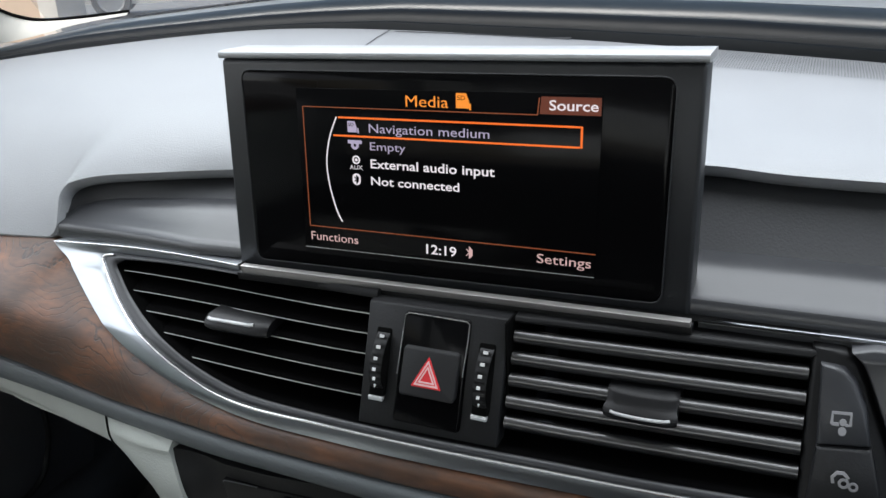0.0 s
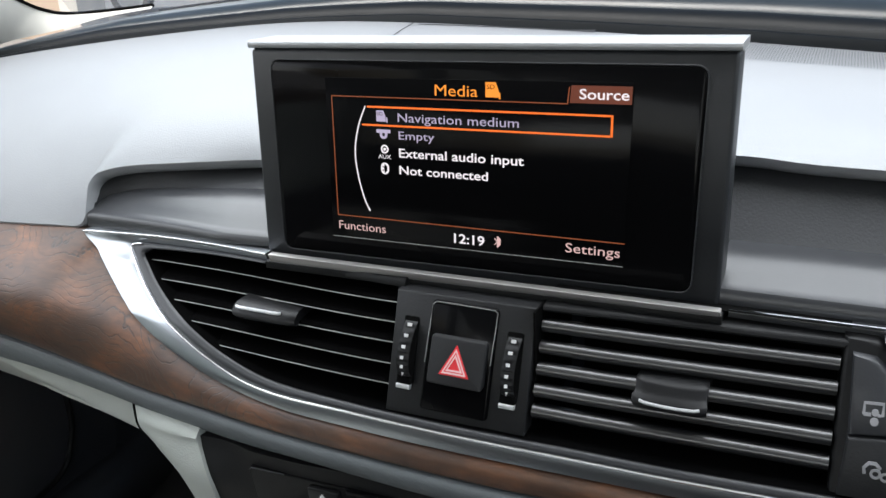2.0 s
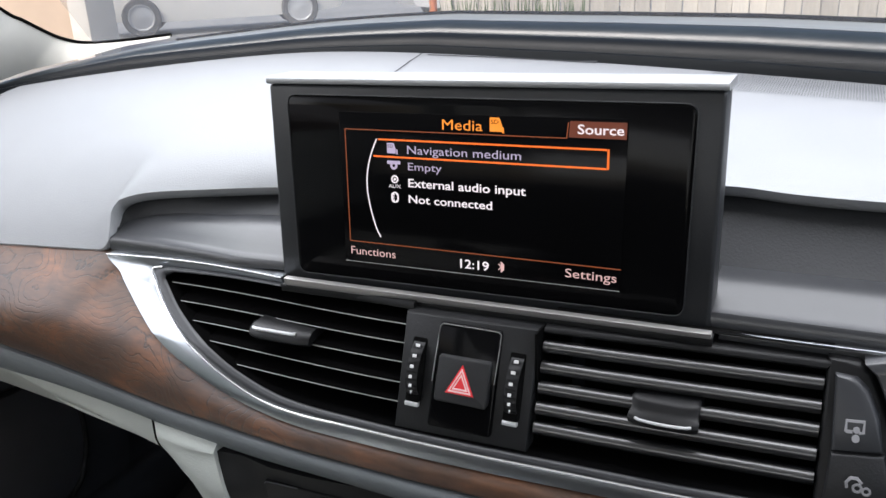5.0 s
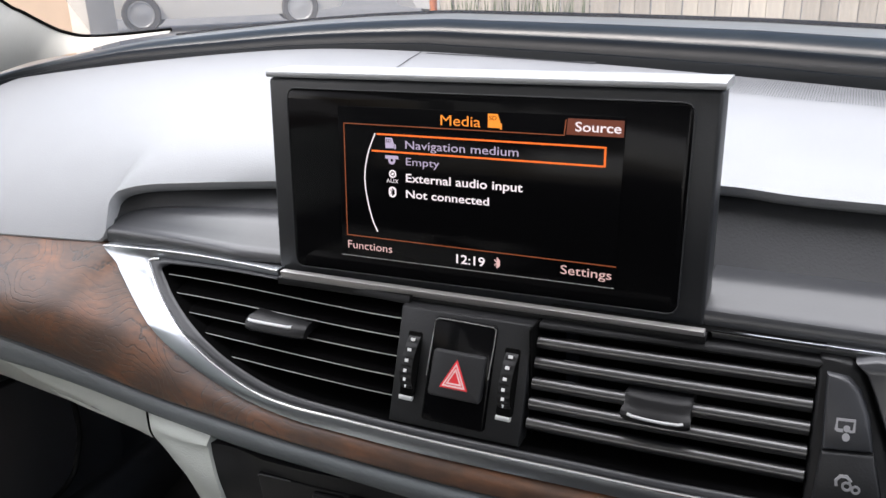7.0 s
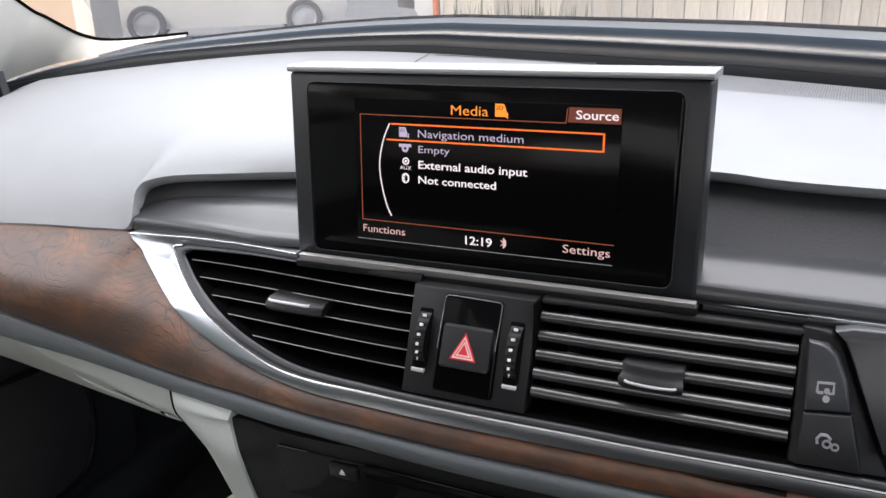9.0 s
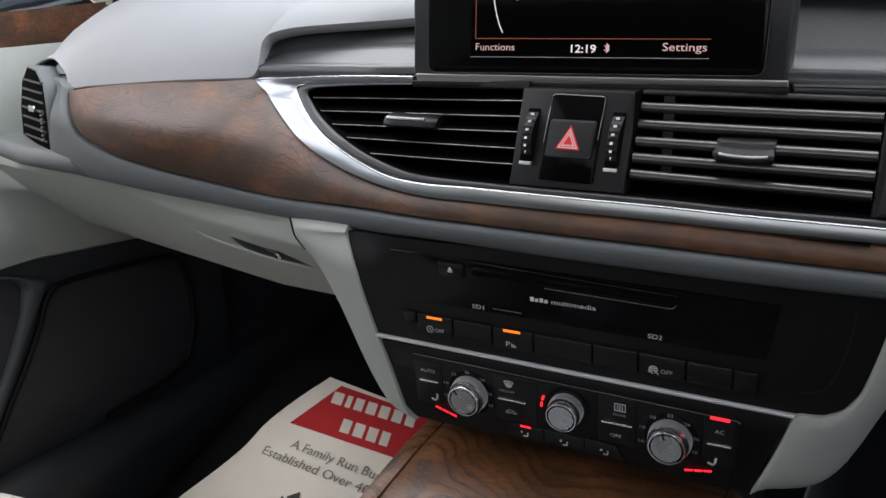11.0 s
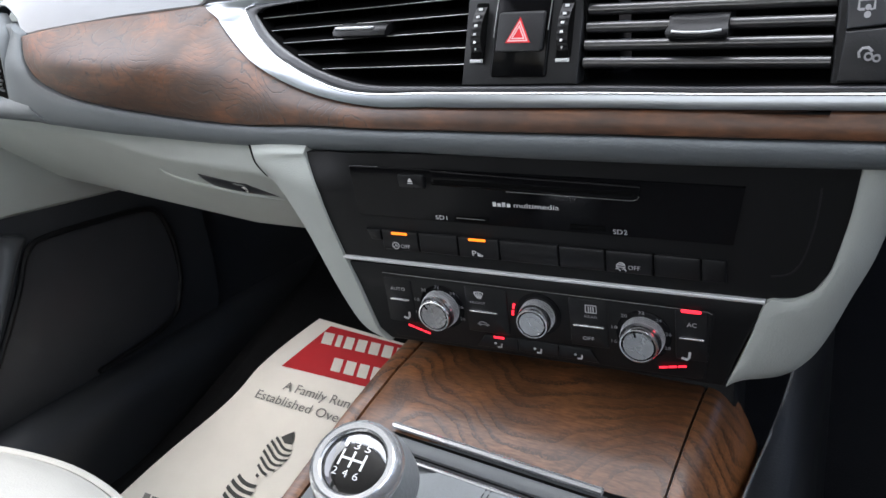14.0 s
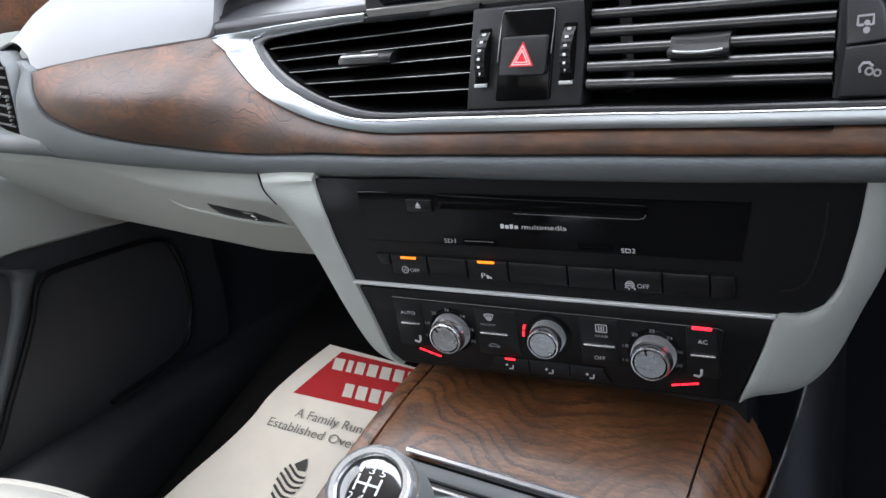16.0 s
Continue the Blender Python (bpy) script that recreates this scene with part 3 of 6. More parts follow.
def silver_y(x, z):
    """The aluminium trim's front: nearly upright below the vents, turned downwards above them."""
    w = min(1.0, max(0.0, (x + 0.20) / 0.10))
    v = min(1.0, max(0.0, (z - 0.634) / 0.008)) * min(1.0, max(0.0, (x + 0.262) / 0.03))
    low = face_y(x, 0.5945) - 0.12 * (0.5945 - z)
    return (face_y(x, z) * (1 - w) + low * w if z < 0.5945 else face_y(x, z)) + 0.55 * v * max(0.0, 0.654 + 0.052 * (x + 0.118) - z)


part("silver_trim", band(SIL_OUT, SIL_IN, silver_y, n=160, m=4, off=-0.0028, thick=0.012, edge=0.0010), ALU, dash, "brushed aluminium trim sweeping round the vent")
rim_line = spline([(x, 0, z) for x, z in SIL_OUT[:5]], 40)
part("trim_edge", tube([(q.x, silver_y(q.x, q.z) - 0.0030, q.z - 0.0003) for q in rim_line], 0.00045, 6), SATIN, dash, "bright upper edge of the trim")
inner = spline([(x, 0, z) for x, z in SIL_IN], 160)
part("chrome_bead", tube([(q.x, face_y(q.x, q.z) - 0.0022, q.z) for q in inner[30:]], 0.0007, 6), SATIN, dash, "bright bead along the trim's inner edge")
BEAD_IN = [(-0.118, 0.6478), (-0.155, 0.6456), (-0.196, 0.6424), (-0.2075, 0.641), (-0.2125, 0.6378), (-0.2062, 0.6325), (-0.196, 0.626), (-0.1805, 0.6188), (-0.1615, 0.6118), (-0.1425, 0.6052), (-0.116, 0.599), (-0.092, 0.5968), (-0.0475, 0.5972), (0.0435, 0.598), (0.1167, 0.597), (0.3, 0.597), (0.55, 0.597)]
part("vent_rim", band(SIL_IN, BEAD_IN, face_y, n=160, m=5, off=-0.0015, thick=0.006, edge=0.0015, bulge=0.0008), RIM, dash, "charcoal inner rim of the vent opening")
inner = spline([(x, 0, z) for x, z in BEAD_IN], 160)
part("vent_liner", sheet([[(q.x, face_y(q.x, q.z) + y, q.z + up) for q in inner] for y, up in ((-0.0004, 0.0004), (0.010, 0.0006), (0.034, 0.0004))]), SLAT, dash, "black inner wall of the vent opening")

# shelf recess either side of the display


def crest_z(x):
    """The height of the ledge's back."""
    return 0.6687 if x > 0 else 0.6702 - 0.0035 * (-0.1165 - x) / 0.15 - 0.006 * (1 - min(1.0, math.sqrt(max(0.0, (x + 0.2660) / 0.10))))


hollow = [a for a in front if a.x > -0.2652]
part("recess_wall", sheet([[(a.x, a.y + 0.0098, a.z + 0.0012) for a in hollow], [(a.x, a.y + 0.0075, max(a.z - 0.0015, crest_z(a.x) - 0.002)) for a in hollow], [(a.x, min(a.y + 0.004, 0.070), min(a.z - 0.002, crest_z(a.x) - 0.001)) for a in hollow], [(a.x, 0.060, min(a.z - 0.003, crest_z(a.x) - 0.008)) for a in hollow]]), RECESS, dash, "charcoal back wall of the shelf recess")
LEDGE_PROFILE = ((0.110, 0.6760), (0.075, 0.6775), (0.063, 0.6765), (0.054, 0.6720), (0.046, 0.6650), (0.0405, 0.6612), (0.0390, 0.6600), (0.0350, 0.6588), (0.0337, 0.6572), (0.0335, 0.6535), (0.0335, 0.6500), (0.045, 0.6490))
for x0, x1 in ((-0.2655, -0.1165), (0.1020, 0.56)):
    rows = []
    for y, z in LEDGE_PROFILE:
        r = []
        for k in range(41):
            x = x0 + (x1 - x0) * k / 40
            s = 1.0 if x > 0 else min(1.0, math.sqrt(max(0.0, (x + 0.2660) / 0.10)))
            back = min(1.0, max(0.0, (y - 0.0405) / 0.03))
            zz = (z if z < 0.6585 else 0.6585 + (z - 0.6585) * (0.45 if x > 0 else 0.68)) - back * 0.0060 * (1 - s) + (0.002 if x > 0 else -0.0035 * (-0.1165 - x) / 0.15)
            if x < 0 and y < 0.034:
                zz = max(zz, 0.6536 + 0.052 * (x + 0.118) + 0.0004)
            tuck = max(0.0, face_y(x, 0.651) - 0.0340 - 0.010 * (1 - s)) * min(1.0, max(0.0, (0.0800 - y) / 0.040)) if x < 0 else 0.0
            r.append((x, y + 0.010 * (1 - s) * (1 - back) + tuck, zz))
        rows.append(r)
    part("shelf_ledge", sheet(rows), LEDGE, dash, "slate-grey soft ledge beside the display")
part("strip_band", plate([(0.1075, 0.6492), (0.56, 0.6527), (0.56, 0.6572), (0.1075, 0.6540)], lambda x, z: 0.0295, off=0.0, thick=0.006, edge=0.0010), LEDGE, dash, "slate band below the aluminium strip")
part("silver_strip", plate([(0.1075, 0.6543), (0.56, 0.6577), (0.56, 0.6581), (0.1075, 0.6547)], lambda x, z: 0.028, off=0.0, thick=0.002), ALU, dash, "thin aluminium strip")

# seam and perforated speaker panel on top of the pad
SEAM = material("shadow_gap", (0.035, 0.037, 0.04), 0.8)
pad_line("panel_seam", [(-0.186, 0.335), (-0.176, 0.311), (-0.160, 0.250), (-0.146, 0.185), (-0.135, 0.150), (-0.10, 0.142), (0.0, 0.142), (0.05, 0.142)], 0.0014, SEAM, "fine seam of the speaker panel", n=80)
pad_line("panel_slot", [(-0.172, 0.318), (-0.10, 0.325), (-0.03, 0.327)], 0.007, SEAM, "dark slot along the speaker panel", n=30)
pad_line("pad_slot", [(-0.560, 0.128), (-0.566, 0.150), (-0.570, 0.168)], 0.004, SEAM, "small dark slot at the pad's end")
pad_line("pad_slot", [(-0.571, 0.176), (-0.573, 0.196), (-0.574, 0.214)], 0.003, SEAM, "small dark slot at the pad's end")
holes = bmesh.new()
for i in range(132):
    for j in range(66):
        x, y = 0.060 + 0.0017 * i, 0.248 + 0.0017 * j
        if y < cowl(x).y - 0.006:
            c = pad_at(x, y, 0.0004)
            holes.faces.new([holes.verts.new(c + Vector((0.00056 * math.cos(a), 0.00056 * math.sin(a), -0.06 * 0.00056 * math.sin(a)))) for a in (0, 1.047, 2.094, 3.142, 4.189, 5.236)])
tagged(part("speaker_perforation", holes, SEAM, dash, "fine perforations of the speaker panel", smooth=False), "fine perforations of the speaker panel", kind="stuff")


def round_quad(c, r, seg=5):
    """A quadrilateral's outline with rounded corners."""
    out = []
    for i, p in enumerate(c):
        p, a, b = Vector(p), Vector(c[i - 1]), Vector(c[(i + 1) % len(c)])
        s, e = p + (a - p).normalized() * r, p + (b - p).normalized() * r
        for k in range(seg + 1):
            u = k / seg
            out.append(tuple(s * (1 - u) ** 2 + 2 * p * u * (1 - u) + e * u * u))
    return out


# ---- display ----
STRIP_METAL = material("brushed_warm_aluminium", (0.33, 0.32, 0.31), 0.40, metal=0.6, vary=0.05, stretch=(0.15, 1, 6), scale=200)
CAP_METAL = material("silver_grey_cap", (0.35, 0.36, 0.37), 0.36, metal=0.4, vary=0.04)
disp = thing("display_screen", (0, 0.045, 0.65), "pop-up black display with silver top edge showing a media menu", "display")
HOUSING = material("charcoal_display_frame", (0.021, 0.0225, 0.025), 0.42, spec=0.4, bump=0.1, bump_scale=900)
HOUS = [(-0.1210, 0.6510), (0.1034, 0.6532), (0.1036, 0.7540), (-0.1214, 0.7540)]
part("housing", plate(round_quad(HOUS, 0.0025), display_y, off=-0.006, thick=0.016, edge=0.0015), HOUSING, disp, "charcoal display housing")
part("top_cap", plate([(-0.1218, 0.7542), (0.1046, 0.7542), (0.1046, 0.7576), (-0.1218, 0.7576)], display_y, off=-0.0075, thick=0.023, edge=0.0012), CAP_METAL, disp, "silver top edge")
GL = round_quad([(-0.1092, 0.6553), (0.0922, 0.6580), (0.0934, 0.7490), (-0.1096, 0.7492)], 0.0055)
part("glass_front", plate(GL, display_y, off=-0.0072, thick=0.003, edge=0.0012), SCREEN, disp, "glossy black screen glass")
part("glass_edge", tube([(x, display_y(x, z) - 0.0069, z) for x, z in GL + GL[:1]], 0.00035, 6), RIM, disp, "thin bright edge round the glass")
part("base_strip", plate([(-0.1120, 0.6502), (0.1055, 0.6542), (0.1055, 0.6572), (-0.1120, 0.6553)], lambda x, z: 0.0205 - 0.35 * (z - 0.6545), off=0.0, thick=0.004, edge=0.0006), STRIP_METAL, disp, "brushed aluminium strip below the screen")
part("foot", plate([(-0.1150, 0.6470), (0.1060, 0.6492), (0.1060, 0.6545), (-0.1150, 0.6510)], lambda x, z: 0.0215, off=0.0, thick=0.05, edge=0.0006), BLACK, disp, "black foot of the display")
SCR = -0.0078
active = part("screen", plate([(-0.0787, 0.6652), (0.0642, 0.6662), (0.0655, 0.7422), (-0.0786, 0.7414)], display_y, off=-0.0076, thick=0.0003, edge=0.0001), SCREEN, disp, "lit black screen with an orange menu")
SP = on(display_y, SCR)
# Highlight under the screen, drawn as a fine light tube.
part("screen_glint", tube([(x, display_y(x, z) - 0.0078, z) for x, z in ((-0.0787, 0.6654), (0.0, 0.6659), (0.0642, 0.6664))], 0.00022, 6), SLAT_EDGE, active, "highlight drawn along the screen's lower edge")
for s, x, z, w, h, m in (("Media", -0.0217, 0.7347, 0.0204, 0.0050, UI_AMBER), ("Source", 0.0434, 0.7352, 0.0203, 0.0042, UI_WHITE), ("Navigation medium", -0.0406, 0.7224, 0.0581, 0.0041, UI_GREY), ("Empty", -0.0404, 0.7145, 0.0180, 0.0038, UI_GREY),
                         ("External audio input", -0.0405, 0.7063, 0.0604, 0.0042, UI_WHITE), ("Not connected", -0.0406, 0.6985, 0.0440, 0.0040, UI_WHITE), ("Functions", -0.0750, 0.6694, 0.0260, 0.0042, UI_ROSE), ("12:19", -0.0134, 0.6687, 0.0150, 0.0045, UI_WHITE), ("Settings", 0.0392, 0.6702, 0.0236, 0.0043, UI_ROSE)):
    lettering("menu_text", s, x, z, w, h, SP, m, active, bold=0.014 if m is UI_WHITE else 0.0)
mark("menu_frame", [stroke([(-0.0753, 0.6762), (-0.0753, 0.7331)], 0.0004), stroke([(-0.0753, 0.7331), (0.0385, 0.7331)], 0.0004), stroke([(0.0385, 0.7331), (0.0392, 0.7400)], 0.0004), stroke([(-0.0753, 0.6762), (0.0645, 0.6764)], 0.0004)], display_y, SCR, UI_BROWN, active)
mark("source_tab", [[(0.0394, 0.7335), (0.0648, 0.7335), (0.0648, 0.7406), (0.0400, 0.7406)]], display_y, SCR + 0.0001, UI_TAB, active, "dark brown tab")
mark("selection_box", [stroke([(-0.0565, 0.7287), (0.0566, 0.7288)], 0.0008), stroke([(-0.0595, 0.7204), (0.0566, 0.7206)], 0.0008), stroke([(0.0572, 0.7203), (0.0572, 0.7291)], 0.0009)], display_y, SCR, UI_ORANGE, active)
mark("menu_arc", [stroke([tuple(q.xz) for q in spline([(-0.0574, 0, 0.7289), (-0.0616, 0, 0.7193), (-0.0639, 0, 0.7078), (-0.0629, 0, 0.6965), (-0.0599, 0, 0.6852), (-0.0571, 0, 0.6796)], 20)], 0.0006)], display_y, SCR, UI_WHITE, active)
mark("card_icon", [[(0.0023, 0.7347), (0.0083, 0.7347), (0.0083, 0.7375), (0.0070, 0.7410), (0.0023, 0.7410)], bar(0.0084, 0.7340, 0.0091, 0.7368)], display_y, SCR, UI_AMBER, active)
lettering("icon_text", "SD", 0.0030, 0.7382, 0.0036, 0.0020, on(display_y, SCR - 0.0002), GLOSS, active)
lettering("icon_text", "SD", -0.0513, 0.7250, 0.0030, 0.0016, on(display_y, SCR - 0.0002), GLOSS, active)
mark("card_icon", [[(-0.0517, 0.7222), (-0.0470, 0.7222), (-0.0470, 0.7245), (-0.0480, 0.7272), (-0.0517, 0.7272)], bar(-0.0466, 0.7218, -0.0460, 0.7242)], display_y, SCR, UI_GREY, active)
mark("disc_icon", [bar(-0.0519, 0.7170, -0.0447, 0.7186)] + ring(-0.0483, 0.7163, 0.0020, 0.0012), display_y, SCR, UI_GREY, active)
mark("aux_icon", ring(-0.0480, 0.7096, 0.0020, 0.0007) + [disc(-0.0480, 0.7096, 0.0007)], display_y, SCR, UI_WHITE, active)
lettering("menu_text", "AUX", -0.0515, 0.7052, 0.0068, 0.0020, SP, UI_WHITE, active)
mark("bluetooth_icon", [[(q[0], q[1]) for q in rounded(-0.0503, 0.6979, -0.0461, 0.7033, 0.0020)]], display_y, SCR, UI_WHITE, active)
mark("bluetooth_rune", [stroke([(-0.0493, 0.6995), (-0.0471, 0.7016), (-0.0482, 0.7027), (-0.0482, 0.6985), (-0.0471, 0.6996), (-0.0493, 0.7017)], 0.0004)], display_y, SCR - 0.0001, GLOSS, active)
mark("bluetooth_mark", [stroke([(0.0064, 0.6698), (0.0092, 0.6727), (0.0078, 0.6740), (0.0078, 0.6686), (0.0092, 0.6699), (0.0064, 0.6728)], 0.0004)], display_y, SCR, UI_ROSE, active)

# ---- air vents ----
def vent_grip(parent, x0, x1, profile, flare, sag, bar, label):
    """The sliding grip on the slats: a moulded body with a drooping lip and a chrome bar."""
    rows = []
    for z, y, f in profile:
        r = []
        for k in range(17):
            u = k / 16
            w = 2 * u - 1
            x = (x0 + x1) / 2 + (x1 - x0) / 2 * w * (1 + flare * f)
            r.append((x, face_y((x0 + x1) / 2, z) + y + 0.0016 * abs(w) ** 6, z - sag * f * (1 - w * w)))
        rows.append(r)
    rows = [[(x, y + 0.012, z) for x, y, z in rows[0]]] + rows + [[(x, y + 0.012, z) for x, y, z in rows[-1]]]
    b = sheet(rows)
    for side in (0, -1):
        b.faces.new([b.verts.new(r[side]) for r in rows])
    bmesh.ops.remove_doubles(b, verts=b.verts, dist=1e-6)
    t = part("slider", b, GRIP, parent, label)
    bx0, bx1, bz, by, br = bar
    part("chrome_bar", tube([(bx0 + (bx1 - bx0) * k / 12, face_y((x0 + x1) / 2, bz) + by + (0.0008 if k in (0, 12) else 0.0), bz - sag * (1 - (k / 6 - 1) ** 2)) for k in range(13)], br, 8), SILVER, t, "bright bar on the grip")


vent = thing("air_vent", (-0.11, 0.03, 0.60), "black centre air vent with thin horizontal slats and a chrome slider", "air vent", "dashboard vents")
part("duct", sheet([[(x, face_y(x, z) + d, z) for x in (-0.235, -0.20, -0.15, -0.08, -0.033)] for d, z in ((0.012, 0.652), (0.055, 0.650), (0.055, 0.596), (0.012, 0.590))]), VOID, vent, "dark duct behind the slats")
part("top_rim", band([(-0.224, 0.6440), (-0.16, 0.6480), (-0.118, 0.6500), (-0.033, 0.6530)], [(-0.224, 0.6412), (-0.16, 0.6445), (-0.118, 0.6468), (-0.033, 0.6494)], face_y, n=20, m=2, off=0.003, thick=0.03), BLACK, vent)


def slat(parent, xl, zl, xr, zr, depth, chord, thick, mat, n=14):
    """One bowed blade, thin at its front edge."""
    rows = []
    for dy, dz in ((0.0, 0.0), (0.0006, thick * 0.5), (chord * 0.4, thick * 0.7 + 0.001), (chord, thick * 0.4 + 0.002), (chord, -thick * 0.4 + 0.002), (chord * 0.4, -thick * 0.6 + 0.001), (0.0006, -thick * 0.5), (0.0, 0.0)):
        r = []
        for k in range(n + 1):
            x, z = xl + (xr - xl) * k / n, zl + (zr - zl) * k / n
            r.append((x, face_y(x, z) + depth + dy, z + dz))
        rows.append(r)
    s = part("slat", sheet(rows), mat, parent)
    part("bright_edge", tube([(p[0], p[1] - 0.0001, p[2]) for p in rows[0]], 0.0003, 6), SLAT_EDGE, s, "bright front edge")
    return s


for xl, zl, xr, zr in ((-0.2110, 0.6346, -0.0335, 0.6426), (-0.2000, 0.6268, -0.0335, 0.6341), (-0.1850, 0.6196, -0.0335, 0.6257), (-0.1670, 0.6129, -0.0335, 0.6170), (-0.1460, 0.6050, -0.0335, 0.6084)):
    slat(vent, xl, zl, xr, zr, 0.003, 0.022, 0.0017, SLAT)
vent_grip(vent, -0.1298, -0.0920, ((0.6305, 0.002, 0.0), (0.6300, -0.0045, 0.2), (0.6288, -0.0066, 0.4), (0.6268, -0.0072, 0.4), (0.6248, -0.0062, 0.2), (0.6232, -0.0035, 0.0), (0.6226, 0.002, -0.4)), 0.05, 0.0, (-0.1278, -0.1000, 0.6290, -0.0068, 0.00095), "black grip of the vent")
for k in range(9):
    x = -0.19 + 0.019 * k
    part("vane", block(x, x + 0.0012, 0.05, 0.072, 0.600 + max(0, -0.12 - x) * 0.3, 0.650, 0.0003, 1), VOID, vent)

vent = thing("air_vent", (0.095, 0.02, 0.60), "black centre air vent with thick round-edged slats and a chrome slider", "air vent", "dashboard vents")
part("duct", sheet([[(x, y, z) for x in (0.036, 0.09, 0.152)] for y, z in ((0.026, 0.655), (0.075, 0.652), (0.075, 0.592), (-0.006, 0.585))]), VOID, vent, "dark duct behind the slats")
for k, (zl, zr) in enumerate(((0.6419, 0.6410), (0.6332, 0.6320), (0.6247, 0.6235), (0.6164, 0.6149), (0.6081, 0.6059))):
    rows = []
    for j in range(19):
        a = radians(-160 + 320 * j / 18)
        rows.append([(x, face_y(x, zl) + 0.0055 - 0.0034 * math.cos(a), zl + (zr - zl) * (x - 0.035) / 0.114 + 0.0030 * math.sin(a)) for x in (0.0345, 0.06, 0.09, 0.12, 0.1495)])
    b2 = sheet([[(p[0], p[1] + 0.005, p[2] - 0.001) for p in rows[0]]] + rows + [[(p[0], p[1] + 0.005, p[2] - 0.002) for p in rows[-1]]])
    part("slat", b2, SLAT_ROUND, vent)
part("top_frame", plate([(0.0345, 0.6482), (0.0900, 0.6482), (0.1500, 0.6472), (0.1520, 0.6508), (0.0345, 0.6512)], face_y, off=0.002, thick=0.02, edge=0.0012), BLACK, vent, "charcoal frame over the slats")
part("side_liner", block(0.0326, 0.0338, 0.008, 0.060, 0.596, 0.651, 0.0003, 1), VOID, vent, "dark side wall of the duct")
vent_grip(vent, 0.0768, 0.1042, ((0.6292, 0.004, 0.0), (0.6287, -0.0006, 0.6), (0.6275, -0.0012, 0.4), (0.6256, -0.0016, 0.1), (0.6243, -0.0026, 0.3), (0.6236, -0.0040, 0.9), (0.6226, -0.0046, 1.0), (0.6212, -0.0044, 1.0), (0.6198, -0.0034, 0.6), (0.6188, -0.0008, 0.1), (0.6184, 0.004, -0.2)), 0.07, 0.0007, (0.0792, 0.1024, 0.6226, -0.0050, 0.0007), "black grip of the vent")

# ---- hazard switch panel ----
panel = thing("switch_panel", (0, 0, 0.59), "black centre panel with red hazard button and two vent wheels", "switch panel")
HP = lambda x, z: face_y(0.0, z) + 0.001
part("panel", plate([(-0.0348, 0.5975), (0.0325, 0.5985), (0.0325, 0.6502), (-0.0348, 0.6498)], HP, off=0.0, thick=0.010, edge=0.001), DARK, panel, "charcoal panel")
INSERT = [(-0.0172, 0.6019), (0.0154, 0.6019), (0.0159, 0.6478), (-0.0160, 0.6480)]
part("gloss_insert", plate(round_quad(INSERT, 0.002), HP, off=-0.0012, thick=0.004, edge=0.0010), SCREEN, panel, "glossy black insert")
# Edge highlight of the insert, drawn as a thin light tube.
part("insert_glint", tube([(x, HP(x, z) - 0.0012, z) for x, z in ((0.0146, 0.625), (0.0153, 0.640), (0.0154, 0.6462), (0.0140, 0.6472), (0.0, 0.6474), (-0.0140, 0.6475), (-0.0155, 0.6464), (-0.0160, 0.640), (-0.0166, 0.622))], 0.00028, 6), SLAT_EDGE, panel, "highlight drawn along the insert's upper edge")
hz = part("hazard_button", plate(rounded(-0.0140, 0.6150, 0.0129, 0.6345, 0.0016), HP, off=-0.0034, thick=0.004, edge=0.0010), DARK, panel, "black hazard warning button")
TC = Vector((-0.0010, 0.6237))


def tri(r):
    return [(TC.x + r * math.cos(radians(a)), TC.y + r * math.sin(radians(a))) for a in (90, 210, 330)]


def tri_line(r, w):
    a, c = tri(r), tri(r - w)
    return [[a[i], a[(i + 1) % 3], c[(i + 1) % 3], c[i]] for i in range(3)]


mark("hazard_triangle", [tri(0.0083)], HP, -0.0037, HAZ_RED, hz, "red warning triangle")
mark("hazard_line", tri_line(0.0068, 0.0012), HP, -0.0040, HAZ_PINK, hz)
mark("hazard_line", tri_line(0.0046, 0.0012), HP, -0.0040, HAZ_PINK, hz)
